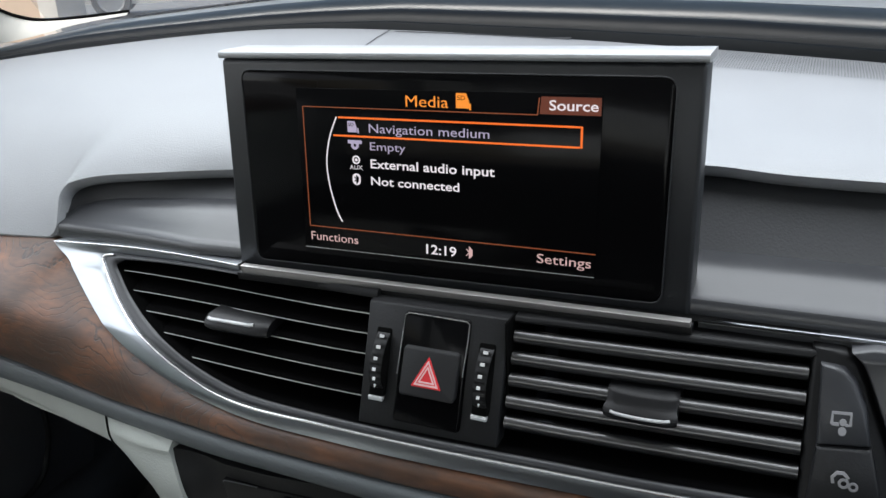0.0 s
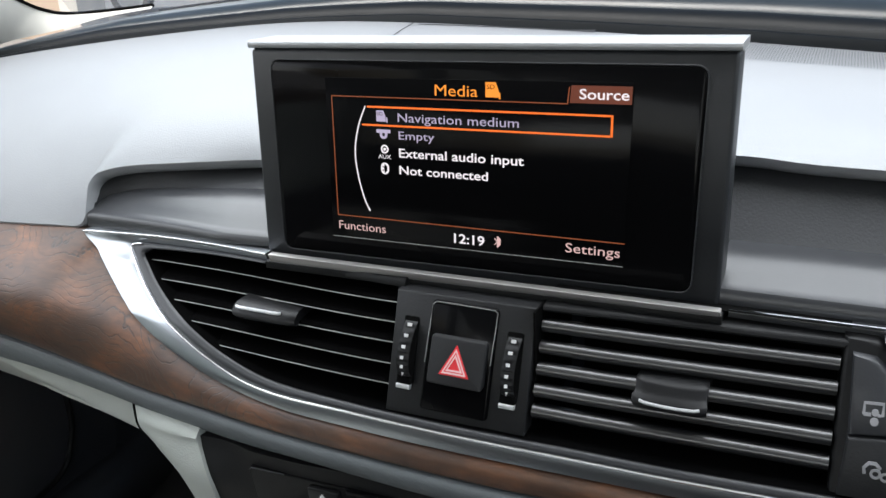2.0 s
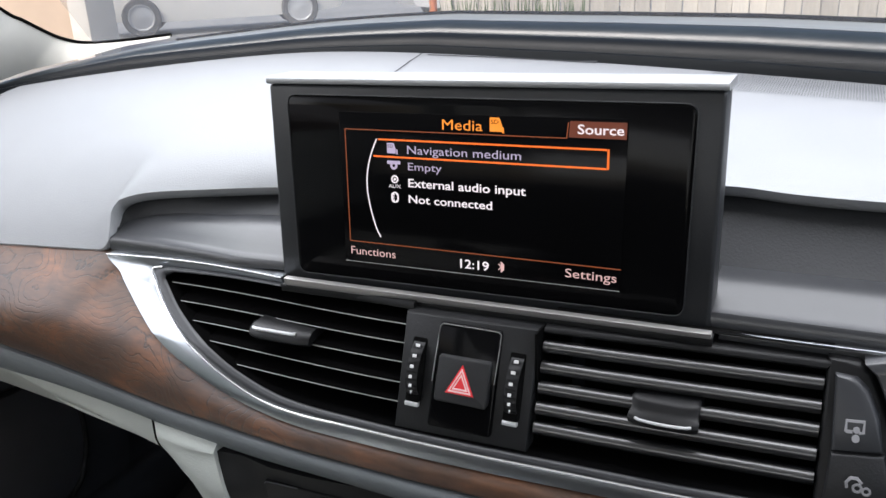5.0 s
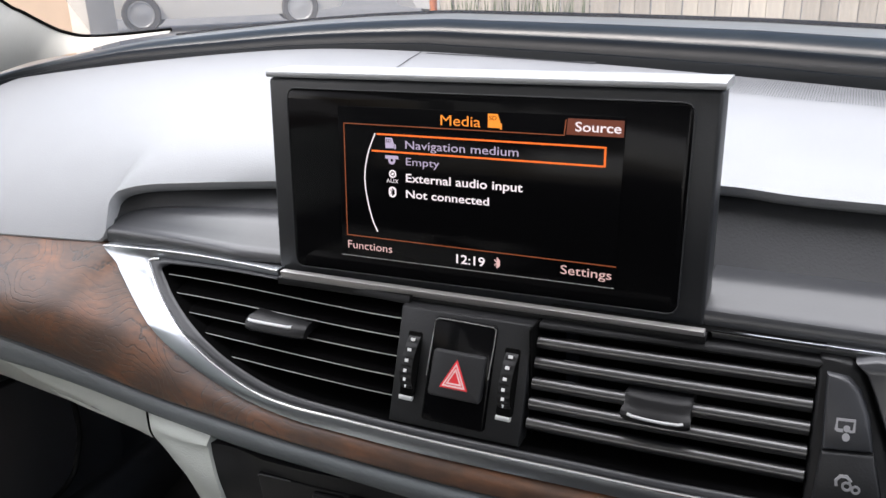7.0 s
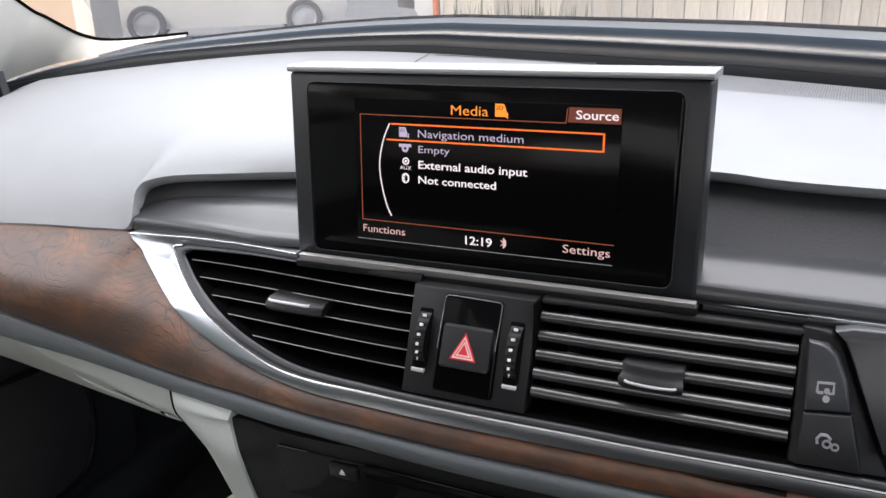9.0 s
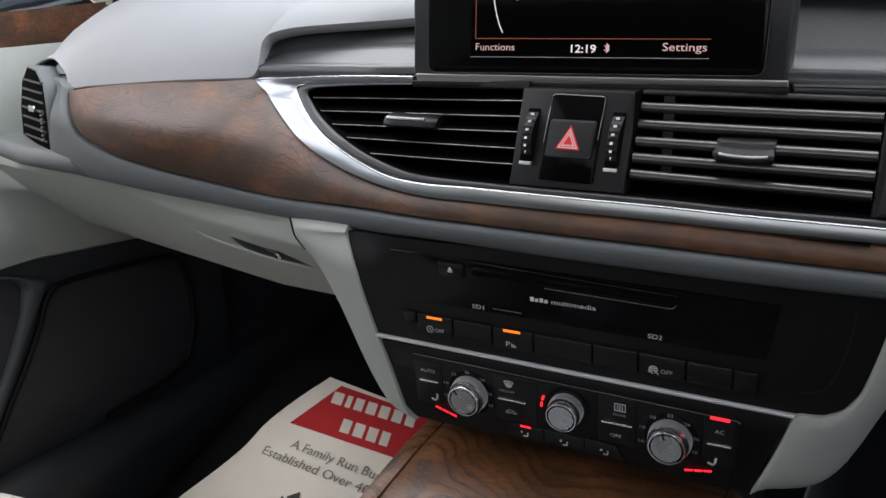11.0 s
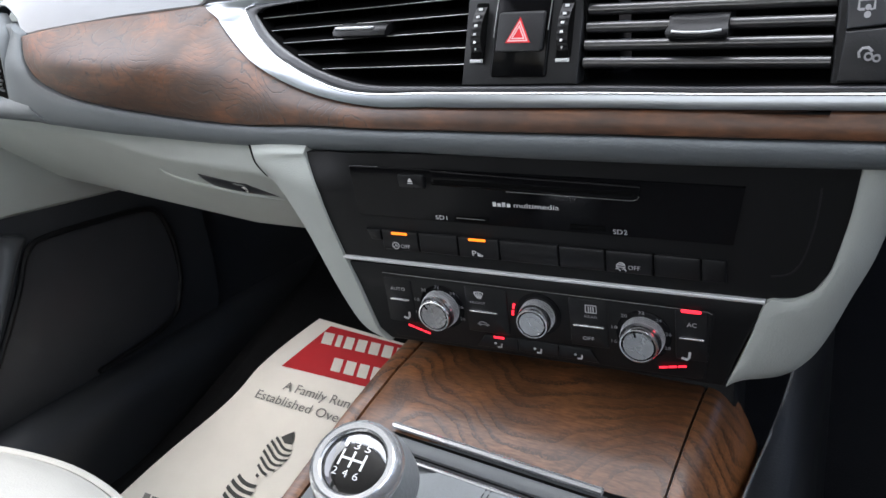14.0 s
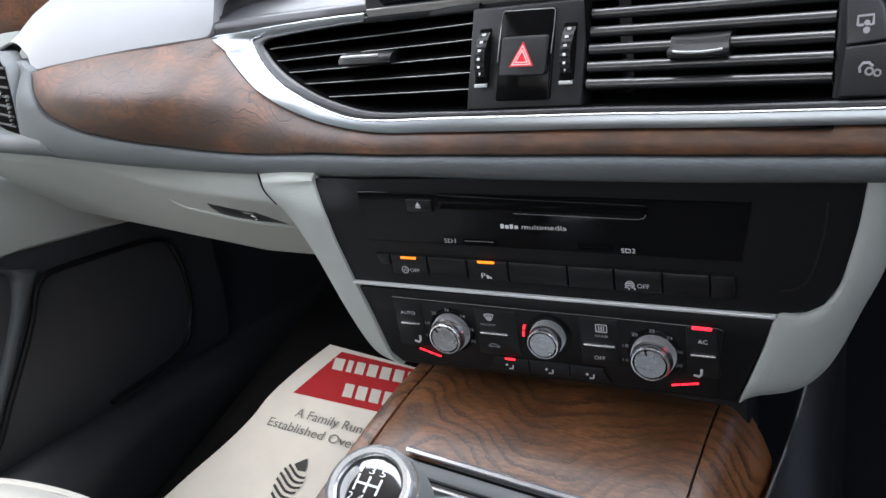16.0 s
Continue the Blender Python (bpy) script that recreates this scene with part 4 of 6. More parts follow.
for xc in (-0.0257, 0.0243):
    part("wheel_well", plate(rounded(xc - 0.0038, 0.6113, xc + 0.0038, 0.6394, 0.001), HP, off=-0.0004, thick=0.002, edge=0.0003), VOID, panel, "dark slot of the wheel")
    WZ = 0.6262
    arc = lambda a: (WZ + 0.0118 * math.sin(a) / math.sin(radians(52)), -0.0062 * (math.cos(a) - math.cos(radians(52))) / (1 - math.cos(radians(52))) - 0.0004)
    rows = []
    for j in range(33):
        z, y = arc(radians(52 - 104 * j / 32))
        rows.append([(xc + dx, HP(xc, z) + y + (0.0 if abs(dx) < 0.0027 else 0.0006) + (0.0007 if abs(dx) < 0.0020 and j % 4 in (0, 1) else 0.0), z) for dx in (-0.0031, -0.0027, -0.0019, 0.0, 0.0019, 0.0027, 0.0031)])
    rows = [[(x, HP(x, z) + 0.002, z) for x, y, z in rows[0]]] + rows + [[(x, HP(x, z) + 0.002, z) for x, y, z in rows[-1]]]
    w = part("thumbwheel", sheet(rows), GRIP, panel, "ribbed black vent wheel")
    for j in range(6):
        z, y = arc(radians(44 - 16.5 * j))
        d = 0.0011 - 0.0001 * j
        mark("wheel_mark", [bar(xc - d, z - 0.0006, xc + d, z + 0.0006)] if j < 5 else [[(xc - d, z + 0.0006), (xc, z - 0.0010), (xc + d, z + 0.0006)]], HP, y - 0.0005, WHITE, w)
    part("wheel_sill", plate(bar(xc - 0.0037, 0.6095, xc + 0.0034, 0.6113), HP, off=-0.0012, thick=0.002, edge=0.0003), SILVER, panel, "pale grey sill of the wheel")

# ---- buttons beside the vent ----
bank = thing("button_bank", (0.165, 0.01, 0.60), "black button pair beside the vent with white symbols", "buttons")
part("surround", plate([(0.1500, 0.5960), (0.1900, 0.5960), (0.1800, 0.6180), (0.1730, 0.6330), (0.1695, 0.6420), (0.1660, 0.6485), (0.1610, 0.6515), (0.1500, 0.6518)], face_y, off=0.002, thick=0.03, edge=0.002), BLACK, bank)
b1 = part("button", plate([(0.1545, 0.6203), (0.1725, 0.6215), (0.1700, 0.6342), (0.1655, 0.6430), (0.1612, 0.6466), (0.1532, 0.6474)], face_y, off=-0.002, thick=0.008, edge=0.0018), RIM, bank, "black button with a display symbol")
b2 = part("button", plate([(0.1530, 0.5985), (0.1790, 0.5985), (0.1730, 0.6208), (0.1545, 0.6196)], face_y, off=-0.002, thick=0.008, edge=0.0012), DARK, bank, "black button with a parking symbol")
mark("symbol", [stroke([(0.1588, 0.6283), (0.1588, 0.6322), (0.1650, 0.6324), (0.1650, 0.6285), (0.1634, 0.6284)], 0.0011), stroke([(0.1612, 0.6284), (0.1588, 0.6284)], 0.0011), disc(0.1625, 0.6262, 0.0014), disc(0.1625, 0.6292, 0.0012)], face_y, -0.0026, GREY_PRINT, b1)
mark("symbol", [stroke([(0.1612, 0.6088), (0.1608, 0.6110), (0.1622, 0.6128), (0.1645, 0.6129), (0.1662, 0.6112)], 0.0011)] + ring(0.1648, 0.6092, 0.0019, 0.0009) + ring(0.1680, 0.6084, 0.0017, 0.0008), face_y, -0.0026, GREY_PRINT, b2)

part("end_trim", plate([(0.1630, 0.6528), (0.1674, 0.6487), (0.1706, 0.6424), (0.1741, 0.6343), (0.1790, 0.6230), (0.1860, 0.6080), (0.2600, 0.6080), (0.2600, 0.6560), (0.1700, 0.6545)][::-1], face_y, off=-0.002, thick=0.01, edge=0.001), LEDGE, dash, "slate-grey trim beside the buttons")

# ---- side vent at the door ----
sv = thing("air_vent", (-0.53, 0.03, 0.575), "rounded black side air vent at the door end", "air vent", "dashboard vents")
SVP = [(-0.48 + (x + 0.48) * 0.90, z) for x, z in [(-0.564, 0.587), (-0.526, 0.580), (-0.494, 0.579), (-0.499, 0.611), (-0.506, 0.635), (-0.524, 0.648), (-0.546, 0.650), (-0.562, 0.636), (-0.568, 0.612)]]
SVS = lambda x, z: 0.022 + 0.25 * max(0, -0.49 - x) + 0.15 * (z - 0.58)
part("frame", plate(SVP, SVS, off=-0.006, thick=0.02, edge=0.0015), LIP, sv, "grey frame")
part("mouth", plate(inset(SVP, 0.0016), SVS, off=-0.0068, thick=0.004, edge=0.001), VOID, sv)
part("socket", plate(rounded(-0.575, 0.566, -0.486, 0.640, 0.02), SVS, off=0.006, thick=0.02, edge=0.002), LIP, sv, "grey socket round the vent")
for k in range(7):
    z = 0.588 + 0.0082 * k
    x0, x1 = -0.552 + 0.0015 * abs(k - 3), -0.4965 - 0.0016 * k
    part("slat", plate([(x0, z), (x1, z - 0.002), (x1, z), (x0, z + 0.002)], SVS, off=-0.0078, thick=0.003, edge=0.0005), SLAT_ROUND, sv)
for k in range(8):
    part("wheel_rib", plate(bar(-0.5040 - 0.0005 * k, 0.5880 + 0.0034 * k, -0.5015 - 0.0005 * k, 0.5898 + 0.0034 * k), SVS, off=-0.0095, thick=0.003, edge=0.0003), SLAT_EDGE, sv)
part("slider", plate(rounded(-0.532, 0.611, -0.518, 0.6165, 0.002), SVS, off=-0.0105, thick=0.004, edge=0.001), CHROME, sv, "chrome slider")

# ---- media unit and climate panel ----
DIAL = material("brushed_dial_metal", (0.56, 0.57, 0.58), 0.27, metal=0.9, vary=0.06, scale=120)
unit = thing("media_unit", (0, 0.03, 0.49), "black media unit with disc slot and a row of buttons", "car radio")
FASCIA = [(-0.1554, 0.5640), (-0.1480, 0.5397), (-0.1422, 0.5216), (-0.1350, 0.4941), (-0.1318, 0.4842), (0.1274, 0.4842), (0.1390, 0.4853), (0.1493, 0.4915), (0.1563, 0.5034), (0.1603, 0.5192), (0.1639, 0.5373), (0.1665, 0.5600)]


def edge_x(line, z):
    """Where an outline's edge, given upwards, stands at a height."""
    for a, b in zip(line, line[1:]):
        if z <= b[1]:
            break
    return a[0] + (b[0] - a[0]) * (z - a[1]) / (b[1] - a[1])


rows = []
for k in range(31):
    z = 0.4842 + (0.5600 - 0.4842) * k / 30
    xl, xr = edge_x(FASCIA[:5][::-1], z), edge_x([(0.1274, 0.4842)] + FASCIA[6:], z)
    xs = [xl + (xr - xl) * u for u in (0, 0.006, 0.012, 0.025, 0.04, 0.055, 0.07, 0.085, 0.1, 0.12, 0.2, 0.4, 0.6, 0.8, 0.95, 1.0)]
    r = [(x, stack_y(x, w), w) for x in xs for w in [0.4842 + (min(0.5600, lip_low(x)) - 0.4842) * k / 30]]
    rows.append([(xl, r[0][1] + 0.05, r[0][2])] + r + [(xr, r[-1][1] + 0.05, r[-1][2])])
rows = [[(x, y + 0.05, z) for x, y, z in rows[0]]] + rows + [[(x, y + 0.05, z) for x, y, z in rows[-1]]]
part("fascia", sheet(rows), BLACK, unit, "satin black fascia")
flat_y = lambda x, z: 0.06 * x - 0.08 * (z - 0.5)
part("disc_panel", band([(-0.1160, 0.5490), (0.0, 0.5480), (0.1158, 0.5464)], [(-0.1142, 0.5160), (0.0, 0.5148), (0.1105, 0.5136)], flat_y, n=60, m=6, off=-0.0012, thick=0.004, edge=0.0010), GLOSS, unit, "glossy black disc panel")
part("disc_slot", plate([(-0.0590, 0.5390), (0.0600, 0.5362), (0.0634, 0.5378), (0.0642, 0.5436), (0.0625, 0.5450), (-0.0590, 0.5488)], stack_y, off=-0.0024, thick=0.003, edge=0.0012), GLOSS, unit, "raised lip of the disc slot")
part("slot_mouth", plate([(-0.0575, 0.5402), (0.0600, 0.5384), (0.0604, 0.5412), (-0.0573, 0.5430)], stack_y, off=-0.0027, thick=0.002, edge=0.0003), VOID, unit, "dark mouth of the disc slot")
# Glint on the lip's right half, drawn as a light tube.
part("slot_glint", tube([(x, stack_y(x, z) - 0.0024, z) for x, z in ((-0.012, 0.5376), (0.030, 0.5367), (0.0590, 0.5361), (0.0622, 0.5368), (0.0634, 0.5388))], 0.00024, 6), SLAT_EDGE, unit, "glint drawn along the slot's lower edge")
# Corner glint of the glossy panel, made as a lighter tube.
part("panel_glint", tube([(x, flat_y(x, z) - 0.0014, z) for x, z in ((-0.1160, 0.5476), (-0.1150, 0.5491), (-0.1080, 0.5492), (-0.0950, 0.5491))], 0.00028, 6), RIM, unit, "glint drawn at the disc panel's corner")
ej = part("eject_button", plate(rounded(-0.0815, 0.5366, -0.0636, 0.5456, 0.0014), stack_y, off=-0.0032, thick=0.004, edge=0.0010), FASCIA_KEY, unit, "small black eject button")
mark("eject_mark", [[(-0.0745, 0.5409), (-0.0711, 0.5409), (-0.0728, 0.5436)], bar(-0.0745, 0.5398, -0.0711, 0.5404)], stack_y, -0.0036, WHITE, ej)
SS = on(stack_y, -0.0020)
for s, x, z, w, h in (("SD1", -0.0598, 0.5172, 0.0078, 0.0028), ("SD2", 0.0485, 0.5160, 0.0079, 0.0028), ("multimedia", -0.0082, 0.5280, 0.0268, 0.0029)):
    lettering("printed_word", s, x, z, w, h, SS, WHITE, unit)
mark("maker_word", [bar(-0.0213 + 0.0029 * k, 0.5279, -0.0213 + 0.0029 * k + 0.0021, 0.5306 if k in (0, 2) else 0.5300) for k in range(4)], stack_y, -0.0020, WHITE, unit)
for x0, x1 in ((-0.0477, -0.0253), (0.0240, 0.0440)):
    c = part("card_slot", plate(rounded(x0, 0.5170, x1, 0.5198, 0.0008), stack_y, off=-0.0020, thick=0.002, edge=0.0005), VOID, unit, "dark card slot")
    if x0 < 0:
        # Glint drawn on the left card slot only.
        part("slot_glint", tube([(x0 + 0.002, stack_y(x0, 0.519) - 0.0021, 0.5190), (x1 - 0.002, stack_y(x1, 0.519) - 0.0021, 0.5188)], 0.00022, 6), SLAT_EDGE, c)
XB = (-0.1117, -0.1005, -0.0743, -0.0473, -0.0203, 0.0163, 0.0433, 0.0699, 0.0948, 0.1079)
for a, b in zip(XB, XB[1:]):
    top, low = (lambda x: 0.5061 - 0.0100 * x), (lambda x: 0.4928 - 0.0100 * x)
    a2 = a + 0.003 if a == XB[0] else a
    p = plate([(min(a2, b - 0.002) + 0.0004, low(a) + (0.006 if a == XB[0] else 0.0)), (b - 0.0004, low(b) + (0.006 if a == XB[0] else 0.0)), (b - 0.0004, top(b)), (a + 0.0004, top(a))], stack_y, off=-0.0022, thick=0.005, edge=0.0009)
    k = part("button", p, FASCIA_KEY, unit, "flat black button")
    if a in (-0.1005, -0.0473):
        xm = -0.0872 if a < -0.09 else -0.0340
        mark("amber_lamp", [bar(xm - 0.0055, 0.5047, xm + 0.0055, 0.5063)], stack_y, -0.0027, AMBER_GLOW, k, "lit amber lamp")
        if a < -0.09:
            lettering("printed_word", "OFF", -0.0872, 0.4958, 0.0067, 0.0026, on(stack_y, -0.0027), PALE, k)
            mark("symbol", ring(-0.0908, 0.4971, 0.0025, 0.0005) + [stroke([(-0.0919, 0.4960), (-0.0908, 0.4982), (-0.0897, 0.4960)], 0.0005)], stack_y, -0.0027, PALE, k)
        else:
            lettering("printed_word", "P", -0.0380, 0.4948, 0.0028, 0.0037, on(stack_y, -0.0027), WHITE, k)
            mark("symbol", [bar(-0.0346 + 0.0009 * j, 0.4948, -0.0341 + 0.0009 * j, 0.4972 - 0.0005 * j) for j in range(4)], stack_y, -0.0027, WHITE, k)
    if a == 0.0433:
        lettering("printed_word", "OFF", 0.0562, 0.4951, 0.0066, 0.0027, on(stack_y, -0.0027), PALE, k)
        mark("symbol", [stroke([(0.0496, 0.4962), (0.0500, 0.4978), (0.0512, 0.4988), (0.0530, 0.4988), (0.0542, 0.4978), (0.0545, 0.4962), (0.0496, 0.4962)], 0.0006), stroke([(0.0492, 0.4948), (0.0502, 0.4954), (0.0510, 0.4948), (0.0518, 0.4938)], 0.0006), stroke([(0.0526, 0.4948), (0.0536, 0.4954), (0.0544, 0.4948), (0.0550, 0.4938)], 0.0006), bar(0.0502, 0.4972, 0.0538, 0.4979)], stack_y, -0.0027, PALE, k)
mark("groove_line", [stroke([tuple(q.xz) for q in spline([(0.1500, 0, 0.5470), (0.1485, 0, 0.530), (0.1440, 0, 0.510), (0.1385, 0, 0.5005), (0.1290, 0, 0.4975)], 20)], 0.0010)], stack_y, -0.0004, DARK, unit, "raised crease in the fascia")

clim = thing("climate_panel", (0, 0.02, 0.42), "black climate control panel with three silver dials and red lamps", "climate control")
part("fascia", plate([(-0.1305, 0.4815), (-0.1253, 0.4616), (-0.1169, 0.4320), (-0.1085, 0.4250), (0.1060, 0.4255), (0.1204, 0.4641), (0.1274, 0.4815)][::-1], stack_y, off=0.0, thick=0.05, edge=0.0015), BLACK, clim, "satin black fascia")
part("chrome_strip", plate([(-0.1333, 0.4834), (0.1268, 0.4812), (0.1270, 0.4838), (-0.1335, 0.4862)], stack_y, off=-0.0022, thick=0.006, edge=0.0010), SILVER, clim, "bright strip across the panel")
part("inset_panel", plate(round_quad([(-0.1045, 0.4285), (0.0965, 0.4280), (0.1018, 0.4732), (-0.1078, 0.4765)], 0.004), stack_y, off=-0.0010, thick=0.004, edge=0.0008), BLACK, clim, "black inset panel")
# Highlight on the inset's top edge, made as a light tube.
part("panel_glint", tube([(x, stack_y(x, z) - 0.0012, z) for x, z in ((-0.1060, 0.4760), (-0.05, 0.4751), (0.02, 0.4742), (0.0980, 0.4729), (0.1005, 0.4716))], 0.00020, 6), SLAT_EDGE, clim, "faint highlight drawn along the inset's top edge")
for x0, x1 in ((-0.1058, -0.0855), (-0.0478, -0.0196), (0.0196, 0.0428), (0.0808, 0.0985)):
    part("rocker_button", plate(rounded(x0, 0.4408, x1, 0.4728, 0.0015), stack_y, off=-0.0016, thick=0.003, edge=0.0006), FASCIA_KEY, clim, "flat black rocker button")
SN = (0.06, -1.0, -0.08)
SQ = Vector((0, 0, 1)).rotation_difference(Vector(SN).normalized())
for x, z, r, g in ((-0.0652, 0.4555, 0.0109, 1.14), (0.0002, 0.4590, 0.0100, 1.06), (0.0629, 0.4536, 0.0111, 1.12)):
    y = stack_y(x, z)
    c = Vector((x, y, z))
    # Glossy recess; its black also draws the shadow at the dial's base.
    part("dial_recess", turned([(r * 1.42, 0.0012), (r * 1.40, 0.0016), (r * 1.16, 0.0014)], c, SN, 40), GLOSS, clim, "glossy black ring round the dial, drawing its base shadow too")
    d = part("dial", turned([(r * g, 0.0008), (r * (g + 0.01), 0.0014), (r * g, 0.0024), (r * (0.5 + 0.5 * g), 0.0092), (r * 1.03, 0.0098), (r * 1.02, 0.0108), (r * 1.0, 0.0130), (r * 0.95, 0.0140), (r * 0.88, 0.0141), (r * 0.86, 0.0134)], c, SN, 64), CHROME, clim, "silver dial with a knurled rim")
    part("dial_ring", turned([(r * 0.865, 0.0136), (r * 0.85, 0.0128), (r * 0.77, 0.0128)], c, SN, 48), VOID, d, "thin black ring")
    part("dial_cap", turned([(r * 0.80, 0.0126), (r * 0.80, 0.0136), (r * 0.775, 0.0141), (r * 0.40, 0.0139), (0.0, 0.0138)], c, SN, 48), DIAL, d, "brushed silver cap")
    bmk = bmesh.new()
    for row in range(4):
        for k in range(66):
            a = 2 * math.pi * (k + 0.5 * (row % 2)) / 66
            h = 0.0030 + 0.0016 * row
            rr = r * (g - 0.5 * (g - 1) * (h - 0.0024) / 0.0068)
            v = [bmk.verts.new(c + SQ @ Vector(((rr + o) * math.cos(a + da), (rr + o) * math.sin(a + da), h + dh))) for o, da, dh in ((0.0, -0.042, 0.0), (0.0, 0.0, 0.0009), (0.0, 0.042, 0.0), (0.0, 0.0, -0.0009), (0.00045, 0.0, 0.0))]
            for i in range(4):
                bmk.faces.new((v[i], v[(i + 1) % 4], v[4]))
    part("knurling", bmk, SILVER, d, "diamond knurling", smooth=False)
    if r > 0.0107:
        ang = radians(128 if x < 0 else 104)
        n = Vector(SN).normalized()
        u = Vector((math.cos(ang), 0.0, math.sin(ang)))
        u = (u - n * u.dot(n)).normalized()
        q = c + n * 0.0140
        part("pointer", tube([q + u * r * 0.55, q + u * r * 0.90], 0.0006, 6), VOID, d, "black pointer line")
        scale = (("16", -0.0828, 0.4498), ("18", -0.0823, 0.4591), ("20", -0.0764, 0.4668), ("22", -0.0667, 0.4700), ("24", -0.0561, 0.4665), ("26", -0.0512, 0.4574), ("28", -0.0512, 0.4487)) if x < 0 else (("16", 0.0462, 0.4472), ("18", 0.0467, 0.4568), ("20", 0.0525, 0.4649), ("22", 0.0624, 0.4683), ("24", 0.0720, 0.4645), ("26", 0.0773, 0.4562), ("28", 0.0767, 0.4471))
        for tx, sx, sz in scale:
            lettering("scale_number", tx, sx - 0.0018, sz - 0.0010, 0.0034, 0.0021, SS, GREY_PRINT, clim)
for s, x, z, w, h in (("AUTO", -0.1012, 0.4642, 0.0108, 0.0025), ("FRONT", -0.0443, 0.4611, 0.0104, 0.0018), ("REAR", 0.0290, 0.4607, 0.0078, 0.0018), ("OFF", 0.0272, 0.4454, 0.0068, 0.0025), ("AC", 0.0872, 0.4627, 0.0052, 0.0027)):
    lettering("printed_word", s, x, z, w, h, SS, PALE if h > 0.002 else GREY_PRINT, clim)
for x0, x1, z in ((-0.1019, -0.0884, 0.4578), (-0.0452, -0.0267, 0.4560), (0.0219, 0.0404, 0.4551), (0.0832, 0.0966, 0.4552)):
    part("rocker_bar", plate(rounded(x0, z - 0.0006, x1, z + 0.0006, 0.0004), stack_y, off=-0.0030, thick=0.003, edge=0.0003), SATIN, clim, "bright bar of a rocker button")
mark("red_lamp", [rounded(0.0842, 0.4714, 0.0950, 0.4734, 0.0006)], stack_y, -0.0022, RED_GLOW, clim, "lit red lamp")
for x, z, rise in ((-0.0919, 0.4388, -0.0016), (0.0716, 0.4333, 0.0011)):
    for k in range(3):
        x1, z1 = x + 0.0053 * k, z + rise * k
        mark("red_lamp", [[(x1, z1 - 0.0006), (x1 + 0.0046, z1 + 0.8 * rise - 0.0006), (x1 + 0.0046, z1 + 0.8 * rise + 0.0007), (x1, z1 + 0.0007)]], stack_y, -0.0020, RED_GLOW, clim, "lit red heating lamp")
mark("red_lamp", [bar(-0.0308, 0.4380, -0.0239, 0.4394)], stack_y, -0.0026, RED_GLOW, clim, "lit red lamp")
for pts in (((-0.0145, 0.4645), (-0.0152, 0.4628), (-0.0157, 0.4610)), ((-0.0159, 0.4598), (-0.0162, 0.4580), (-0.0163, 0.4562))):
    mark("red_lamp", [stroke(pts, 0.0014)], stack_y, -0.0022, RED_GLOW, clim, "lit red fan lamp")
for x0, x1, x2, x3 in ((-0.0430, -0.0372, -0.0153, -0.0153), (-0.0149, -0.0149, 0.0110, 0.0110), (0.0114, 0.0114, 0.0318, 0.0362)):
    part("airflow_button", plate([(x0, 0.4300), (x3, 0.4297), (x2, 0.4390 - 0.0002 * (x2 > 0.02)), (x1, 0.4394)], stack_y, off=-0.0020, thick=0.004, edge=0.0008), FASCIA_KEY, clim, "flat black airflow button")
for x in (-0.0281, -0.0019, 0.0239):
    mark("symbol", [disc(x - 0.0020, 0.4342, 0.0008), stroke([(x + 0.0022, 0.4344), (x + 0.0018, 0.4318), (x - 0.0008, 0.4316)], 0.0010)], stack_y, -0.0025, PALE, clim)
for x, z in ((-0.0922, 0.4460), (0.0864, 0.4434)):
    mark("symbol", [stroke([(x + 0.0024, z + 0.0028), (x + 0.0020, z - 0.0008), (x + 0.0008, z - 0.0022), (x - 0.0022, z - 0.0014)], 0.0014)], stack_y, -0.0021, PALE, clim)
mark("symbol", [stroke([(-0.0411, 0.4690), (-0.0380, 0.4697), (-0.0349, 0.4690), (-0.0363, 0.4662), (-0.0397, 0.4662), (-0.0411, 0.4690)], 0.0006), stroke([(-0.0390, 0.4650), (-0.0392, 0.4685)], 0.0006), stroke([(-0.0380, 0.4650), (-0.0380, 0.4688)], 0.0006), stroke([(-0.0370, 0.4650), (-0.0368, 0.4685)], 0.0006)], stack_y, -0.0020, PALE, clim)
mark("symbol", [stroke([(0.0298, 0.4643), (0.0298, 0.4690), (0.0362, 0.4690), (0.0362, 0.4643), (0.0298, 0.4643)], 0.0006)] + [stroke([(0.0316 + 0.0014 * k, 0.4650), (0.0316 + 0.0014 * k, 0.4682)], 0.0006) for k in range(3)], stack_y, -0.0020, PALE, clim)
mark("symbol", [stroke([(-0.0410, 0.4466), (-0.0395, 0.4480), (-0.0375, 0.4485), (-0.0350, 0.4478), (-0.0330, 0.4466), (-0.0410, 0.4466)], 0.0006), disc(-0.0393, 0.4463, 0.0007), disc(-0.0346, 0.4463, 0.0007)], stack_y, -0.0020, GREY_PRINT, clim)

# ---- cream side trims of the centre console ----
trim = thing("console_trim", (-0.15, 0.02, 0.42), "cream soft trim edging the console beside the glove box", "trim", "console edge trims")
LEFT = [((-0.1930, 0.5660), 0.036), ((-0.1914, 0.5550), 0.020), ((-0.1900, 0.5475), 0.018), ((-0.1845, 0.5398), 0.020), ((-0.1740, 0.5283), 0.020), ((-0.1600, 0.5005), 0.014), ((-0.1425, 0.4553), 0.010), ((-0.1285, 0.4306), 0.004), ((-0.1120, 0.4240), 0.0)]
